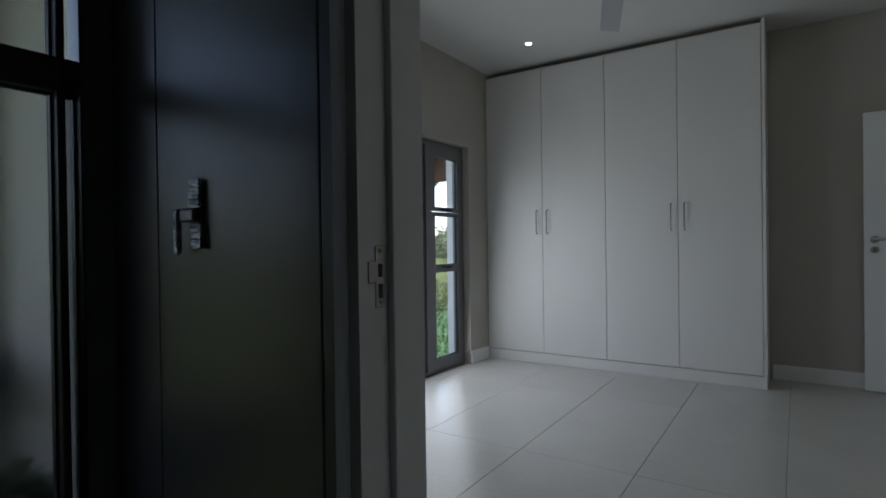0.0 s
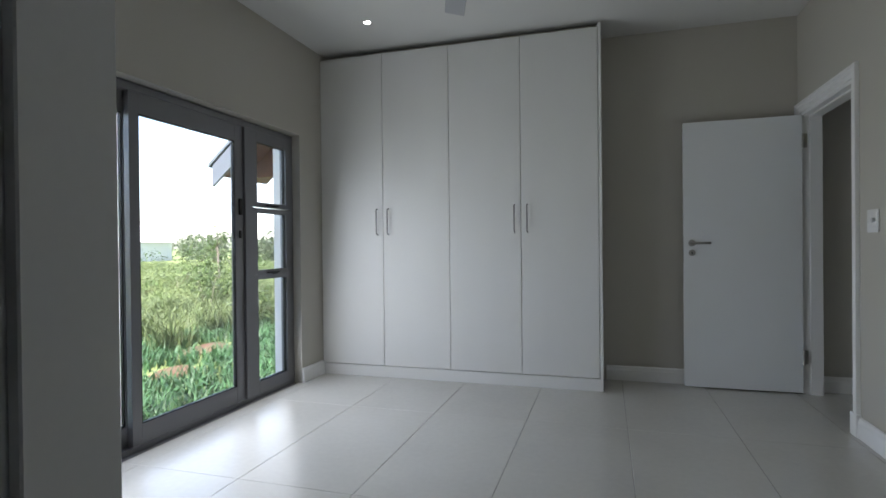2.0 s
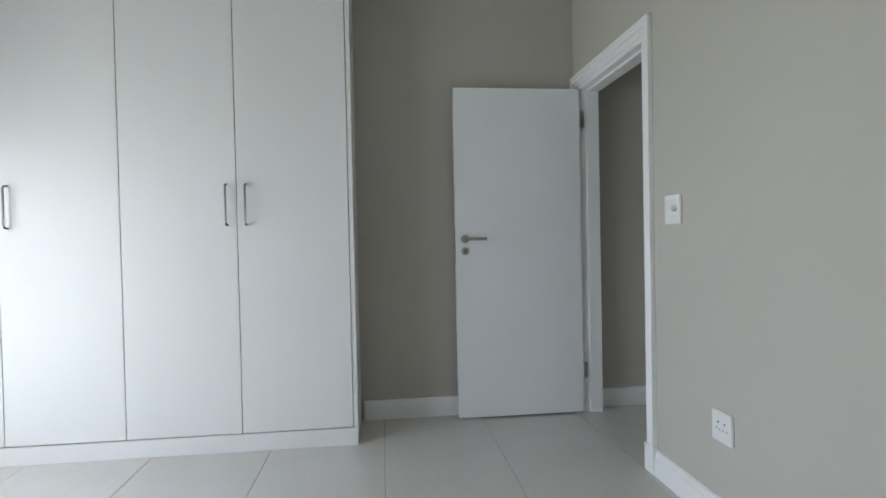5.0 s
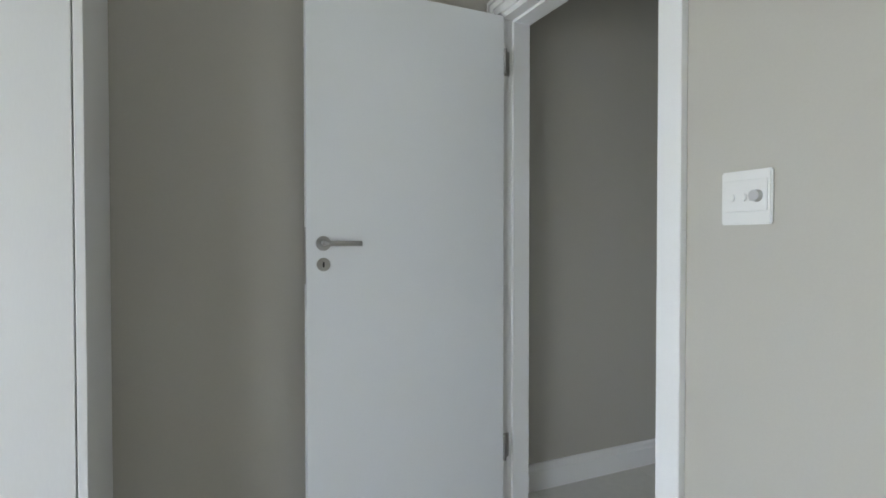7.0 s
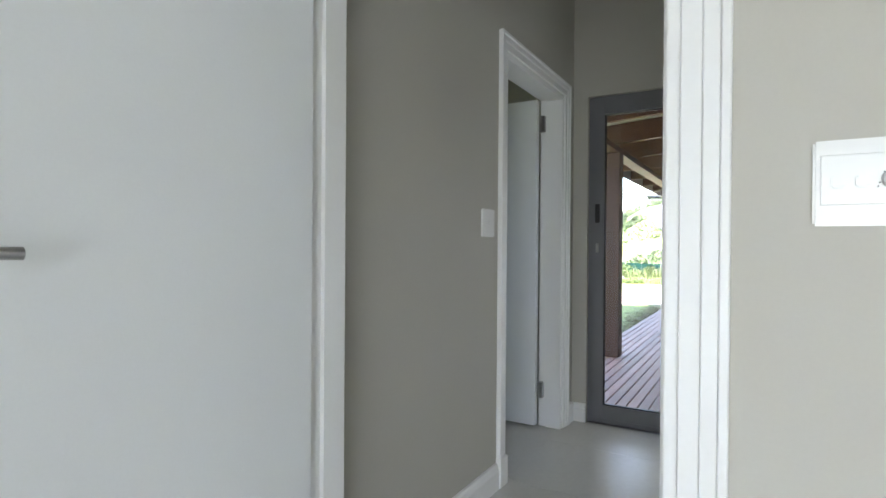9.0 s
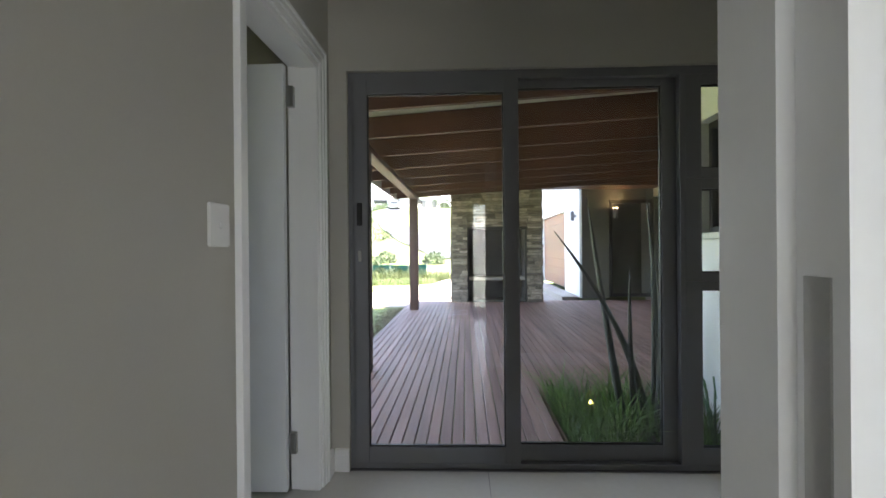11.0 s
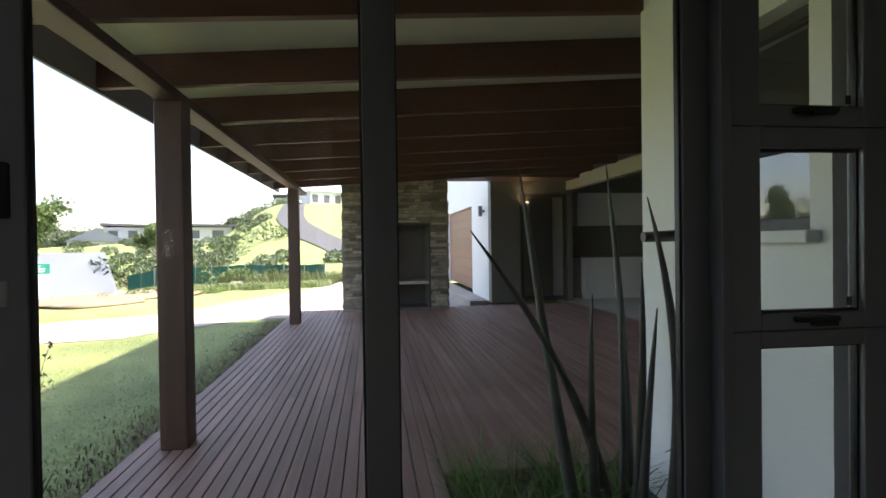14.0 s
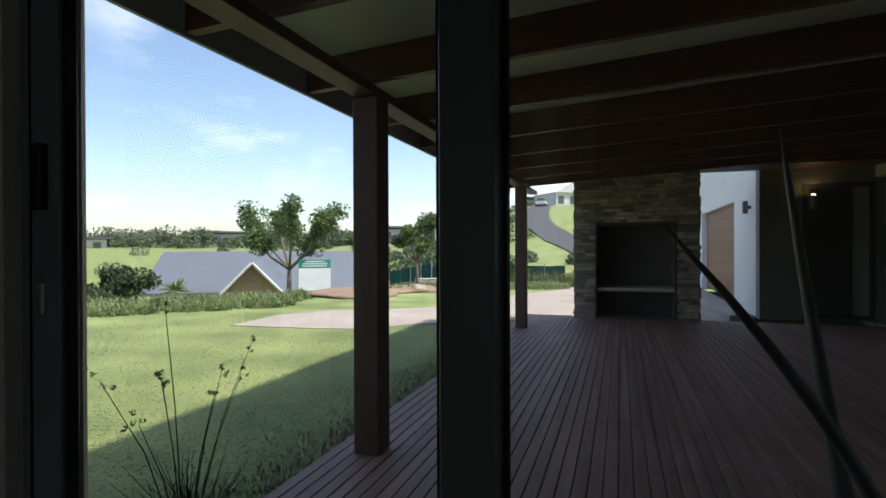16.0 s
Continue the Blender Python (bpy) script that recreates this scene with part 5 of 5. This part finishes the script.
clump = np.array([noise.noise(Vector((p, q, 0)) * 0.9) for p, q in zip(x, y)])
ribbons("tall_grass", np.stack([x, y, np.full(n, GZ)], 1), rng.uniform(0.22, 0.5, n) * (1 + 0.6 * clump), rng.uniform(0.005, 0.013, n), 1.6, BLADE, label="tall wild grass field beyond the garden door", category="grass")
n = 7000
x = -6 - rng.random(n) ** 1.4 * 26
y = rng.uniform(-9, 24, n)
ribbons("seed_grass", np.stack([x, y, np.full(n, GZ)], 1), rng.uniform(0.3, 0.62, n), rng.uniform(0.003, 0.007, n), 0.7, STRAW, label="pale seeding grass stalks in the field", category="grass")
WEED = material("pale_weed_leaf", (0.13, 0.185, 0.06), 0.6, spread=0.3, scale=0.5, fine=6, bump=0.0, island=0.2, second=(0.19, 0.23, 0.09), translucent=0.35)
cs, rs = [], []
for k in range(420):
    p = -5.8 - rng.random() ** 1.3 * 26
    cs.append((p, rng.uniform(-8, 26), GZ + rng.uniform(0.05, 0.3)))
    rs.append(rng.uniform(0.22, 0.5))
leaves("weeds", cs, rs, 190, 0.035, WEED, label="leafy pale green weeds through the grass field", category="weeds", kind="stuff", flat=0.75)
GSOIL = material("garden_soil", (0.15, 0.085, 0.05), 0.95, spread=0.25, scale=3, fine=30, bump=0.6, depth=0.02)
for x, y, w, label, mat in ((-4.12, 0.12, 0.2, "bare orange soil patch in the garden", GSOIL), (-4.67, 1.25, 0.27, "bare earth between grass tussocks", GSOIL), (-5.3, -1.6, 0.3, "bare orange soil patch in the garden", GSOIL)):
    bm = bmesh.new()
    bmesh.ops.create_icosphere(bm, subdivisions=3, radius=1)
    for v in bm.verts:
        s = 1 + 0.35 * noise.noise(v.co * 1.9 + Vector((x, y, 0)))
        v.co = Vector((x + v.co.x * w * s, y + v.co.y * w * 1.3 * s, GZ + 0.01 + v.co.z * 0.04 * s))
    solid("soil_patch", bm, mat, label, "soil", kind="structure", smooth=True)
for x, y, r in ((-4.1, 2.6, 0.55), (-4.6, 3.4, 0.6), (-7.4, 4.4, 0.7), (-9.5, 1.5, 0.8), (-11, 5, 0.9), (-8.6, 7.5, 0.9), (-13, 9.5, 1.1)):
    shrub((x, y, GZ), r, "leafy green shrub in the wild garden", LEAF, 0.04, n=10, per=130, h=1.2)
for x, y, w in ((-2.15, -4.35, 0.4), (-2.75, -4.3, 0.4), (-3.3, -4.7, 0.6)):
    shrub((x, y, GZ), w, "dark green shrub outside the lobby window", LEAFD, 0.04, n=16, per=200, h=2.2)
sap = tree((-9.0, 6.6, GZ), 2.15, 0.4, "thin young tree with sparse leaves", 0.03, 42, 8, base=0.6, girth=0.3)
cs, rs = [], []
for k in range(230):
    a = radians(rng.uniform(95, 215))
    r = rng.uniform(38, 75)
    cs.append((r * math.cos(a), -3 + r * math.sin(a), GZ + rng.uniform(0.4, 1.6)))
    rs.append(rng.uniform(1.0, 2.0))
leaves("garden_woods", cs, rs, 620, 0.13, HAZELEAF, label="belt of green bushes beyond the grass field, paled for haze", category="woods", kind="stuff", flat=0.8)
vp = thing("veranda_post", (-3.1, -1.37, GZ), "white steel veranda post outside, greyed for shade", "post")
# white enamel taken down to blue-grey, so the colour carries the post's shade
PGREY = material("shade_greyed_enamel", (0.55, 0.565, 0.60), 0.45, spread=0.04, scale=3, fine=60, bump=0.05)
part("shaft", box(-3.15, -3.05, -1.43, -1.33, GZ, 2.75, 0.004), PGREY, vp)
part("base_plate", box(-3.19, -3.01, -1.47, -1.29, GZ, GZ + 0.02, 0.003), PGREY, vp)
lp2 = thing("garden_lamp_post", (-14.5, 7.75, GZ), "dark garden lamp post with a white lantern", "lamp post")
part("pole", tube([(-14.5, 7.75, GZ), (-14.5, 7.75, 1.6)], 0.03, 8), ALUD, lp2)
part("lantern", tube([(-14.5, 7.75, 1.6), (-14.5, 7.75, 1.68), (-14.5, 7.75, 1.84), (-14.5, 7.75, 1.9)], [0.05, 0.10, 0.10, 0.03], 10), PLASTIC, lp2)
solid("reveal_lining", box(WX - 0.252, WX - 0.175, WO[1] - 0.006, WO[1] - 0.001, 0, WO[2]), RENDER, "white rendered outside reveal of the garden door", "reveal", kind="structure")
# roof corner of the neighbouring wing
rf = thing("wing_roof", (-4.2, 3.2, 2.0), "grey pitched roof corner of the bedroom wing", "roof", kind="structure")


def slab(points, th):
    bm = bmesh.new()
    f = bm.faces.new([bm.verts.new(p) for p in points])
    r = bmesh.ops.extrude_face_region(bm, geom=[f])
    bmesh.ops.translate(bm, verts=[g for g in r["geom"] if isinstance(g, bmesh.types.BMVert)], vec=Vector((0, 0, th)))
    bmesh.ops.recalc_face_normals(bm, faces=bm.faces)
    return bm


part("soffit", slab([(-5.68, 2.63, 2.22), (-4.2, 2.63, 3.5), (-4.2, 3.9, 3.5), (-5.68, 3.9, 2.22)], 0.04), BEAM, rf, "brown timber soffit")
part("roof_sheet", slab([(-5.76, 2.55, 2.34), (-4.2, 2.55, 3.72), (-4.2, 3.95, 3.72), (-5.76, 3.95, 2.34)], 0.05), SLATE, rf)
# trim colour darkened to stand for a board in shade
part("bargeboard", prism([(-5.70, 2.05), (-5.70, 2.36), (-4.2, 3.70), (-4.2, 3.33)], "y", 2.57, 2.62), material("shaded_trim", (0.13, 0.145, 0.17), 0.6, spread=0.05), rf, "bargeboard with its shade put into a dark blue-grey")
part("timber_beam", box(-5.72, -2.7, 3.24, 3.32, 2.25, 2.72, 0.004), BEAM, rf, "brown timber beam under the eaves")
part("wing_wall", box(-4.6, -2.7, 3.4, 3.6, GZ, 2.3), RENDER, rf)

# ---- small fittings indoors ----


def plate(x, y0, y1, z0, z1, s):
    """A bevelled fitting plate on a wall across x; s: the side it faces."""
    lo, hi = sorted((x, x + s * 0.009))
    return box(lo, hi, y0, y1, z0, z1, 0.0035, 2)


sw = thing("light_switch", (EX, -0.77, 1.22), "white light switch plate with two rockers and fan dial", "light switch")
part("plate", plate(EX, -0.832, -0.708, 1.160, 1.284, -1), PLASTIC, sw)
part("cover", box(EX - 0.0115, EX - 0.008, -0.823, -0.717, 1.19, 1.262, 0.001), PLASTIC, sw)
for y in (-0.737, -0.766):
    part("rocker", box(EX - 0.0145, EX - 0.011, y - 0.0085, y + 0.0085, 1.214, 1.231, 0.003, 2), PLASTIC, sw)
part("dial", tube([(EX - 0.011, -0.800, 1.2245), (EX - 0.024, -0.800, 1.2245)], [0.014, 0.0125], 18), material("grey_plastic", (0.5, 0.5, 0.5), 0.4), sw, "grey ribbed fan speed dial")
for k in range(5):
    part("mark", box(EX - 0.0122, EX - 0.0112, -0.788 + 0.004 * math.cos(k), -0.786 + 0.004 * math.cos(k), 1.214 + k * 0.005, 1.2155 + k * 0.005), BLACK, sw)

so = thing("wall_socket", (EX, -1.09, 0.39), "white wall socket with round pin holes", "socket")
part("plate", plate(EX, -1.152, -1.032, 0.334, 0.450, -1), PLASTIC, so)
for dy, dz, r in ((-0.018, 0.012, 0.0045), (0.02, 0.012, 0.0045), (-0.03, -0.012, 0.003), (-0.008, -0.014, 0.003), (0.012, -0.014, 0.003), (0.032, -0.012, 0.003)):
    part("pin_hole", tube([(EX - 0.0085, -1.092 + dy, 0.395 + dz), (EX - 0.0098, -1.092 + dy, 0.395 + dz)], r, 8), BLACK, so)

hs = thing("light_switch", (2.59, NY, 1.23), "white hall light switch plate with one rocker", "light switch")
part("plate", box(2.53, 2.655, NY - 0.009, NY, 1.168, 1.292, 0.0035, 2), PLASTIC, hs)
part("rocker", box(2.584, 2.602, NY - 0.0125, NY - 0.008, 1.22, 1.24, 0.003), PLASTIC, hs)

dl = thing("downlight", (-1.675, -0.50, H), "small lit recessed ceiling downlight with white rim", "downlight")
part("rim", tube([(-1.675, -0.50, H - 0.006), (-1.675, -0.50, H + 0.002)], 0.036, 24), PLASTIC, dl)
part("lamp", tube([(-1.675, -0.50, H - 0.008), (-1.675, -0.50, H - 0.0062)], 0.024, 20), glow("led_white", (1.0, 0.96, 0.9), 6), dl)

fan = thing("ceiling_fan", (-0.6, -1.75, H), "grey three-bladed ceiling fan at rest", "ceiling fan")
part("rod", tube([(-0.6, -1.75, H), (-0.6, -1.75, 2.64)], 0.014, 10), STEEL, fan)
part("motor", tube([(-0.6, -1.75, 2.66), (-0.6, -1.75, 2.65), (-0.6, -1.75, 2.58), (-0.6, -1.75, 2.56)], [0.03, 0.09, 0.095, 0.05], 18), STEEL, fan)
FANB = material("fan_blade", (0.33, 0.34, 0.36), 0.4)
for k in range(3):
    a = math.atan2(0.87, -0.29) + k * 2 * math.pi / 3
    bm = box(0.08, 0.93, -0.062, 0.062, -0.004, 0.004, 0.003)
    for v in bm.verts:
        v.co.z += v.co.y * 0.18
    bmesh.ops.transform(bm, matrix=Matrix.Translation((-0.6, -1.75, 2.60)) @ Matrix.Rotation(a, 4, "Z"), verts=bm.verts)
    part("blade", bm, FANB, fan)

# ---- pieces laid last ----
lay_floor(WX - 0.03, EX + 0.06, SY - 0.15, NY, -1.68, -2.02)
lay_floor(EX + 0.06, HX, HS, NY, -1.68 + 5 * 0.6065 + 0.25, -2.02 + 0.4)
lay_floor(LX0, 1.4, LY0, SY - 0.15, -1.68, -2.02)

deck = solid("deck", boxes([(DX0, DX1, y, y + 0.05, -0.13, -0.024) for y in (-4.45, -3.4, -2.4, -1.95)] + [(5.42, DX1, -0.96, -0.91, -0.13, -0.024), (DX0, DX1, -0.45, -0.40, -0.13, -0.024), (DX0, DX1, 0.3, 0.35, -0.13, -0.024), (DX0, DX1, 0.84, 0.89, -0.13, -0.024)]), BLACK, "brown hardwood plank deck under the roof", "deck", kind="structure")
PITCH, SEAM = 0.0744, 7.03
plank_meshes = {}


def plank(x0, x1, y):
    key = round(x1 - x0, 3)
    if key not in plank_meshes:
        plank_meshes[key] = to_mesh("plank", box(0, x1 - x0, 0, PITCH - 0.0065, -0.022, 0, 0.0025), DECK)
    ob = new("plank", plank_meshes[key])
    ob.parent = deck
    ob.location = Vector((x0, y, 0)) - deck.location


y = DY1 - PITCH
while y > DY0 - 0.02:
    in_bed = BY - 0.05 < y < -0.90
    behind = y <= BY - 0.05
    x0 = 5.42 if in_bed else (BXE + 0.01 if behind else DX0)
    plank(x0, SEAM - 0.002, y)
    plank(SEAM + 0.002, 9.85, y)
    plank(9.854, DX1, y)
    y -= PITCH

# ledge stones of the fireplace
stone_meshes = []
for n in range(8):
    bm = box(0, 1, 0, 1, 0, 1)
    bmesh.ops.subdivide_edges(bm, edges=bm.edges, cuts=1)
    for v in bm.verts:
        v.co += Vector((random.uniform(-0.12, 0.12), random.uniform(-0.03, 0.03), random.uniform(-0.09, 0.09)))
    stone_meshes.append(to_mesh("stone", bm, STONE))
z = 0.0
count = 0
ends = bmesh.new()
while z < 2.42:
    h = random.choice((0.045, 0.055, 0.06, 0.07))
    y = FY[0]
    while y < FY[1] - 0.01:
        w = random.uniform(0.12, 0.34)
        y1 = min(y + w, FY[1])
        if FY[1] - y1 < 0.06:
            y1 = FY[1]
        spans = [(y, y1)]
        if z < fo[2] + 0.02:
            spans = [(max(p, a), min(q, b)) for p, q in spans for a, b in ((FY[0], fo[0] - 0.03), (fo[1] + 0.03, FY[1]))]
        for p, q in spans:
            if q - p > 0.03:
                ob = new("stone", random.choice(stone_meshes))
                ob.parent = fp
                dpt = random.uniform(0.015, 0.075)
                ob.scale = (dpt + 0.03, q - p - 0.008, h - 0.009)
                ob.location = Vector((FX - dpt, p, z)) - fp.location
        y = y1
    # returns at both ends
    for side in (FY[0] - 0.035, FY[1] - 0.02):
        x = FX
        while x < FX + 0.8:
            w = random.uniform(0.2, 0.4)
            q = side + random.uniform(-0.012, 0.012)
            add_box(ends, x, min(x + w, FX + 0.8) - 0.004, q, q + 0.055, z, z + h - 0.003)
            x += w
    z += h
tagged(part("return_stones", ends, STONE, fp), kind="stuff")
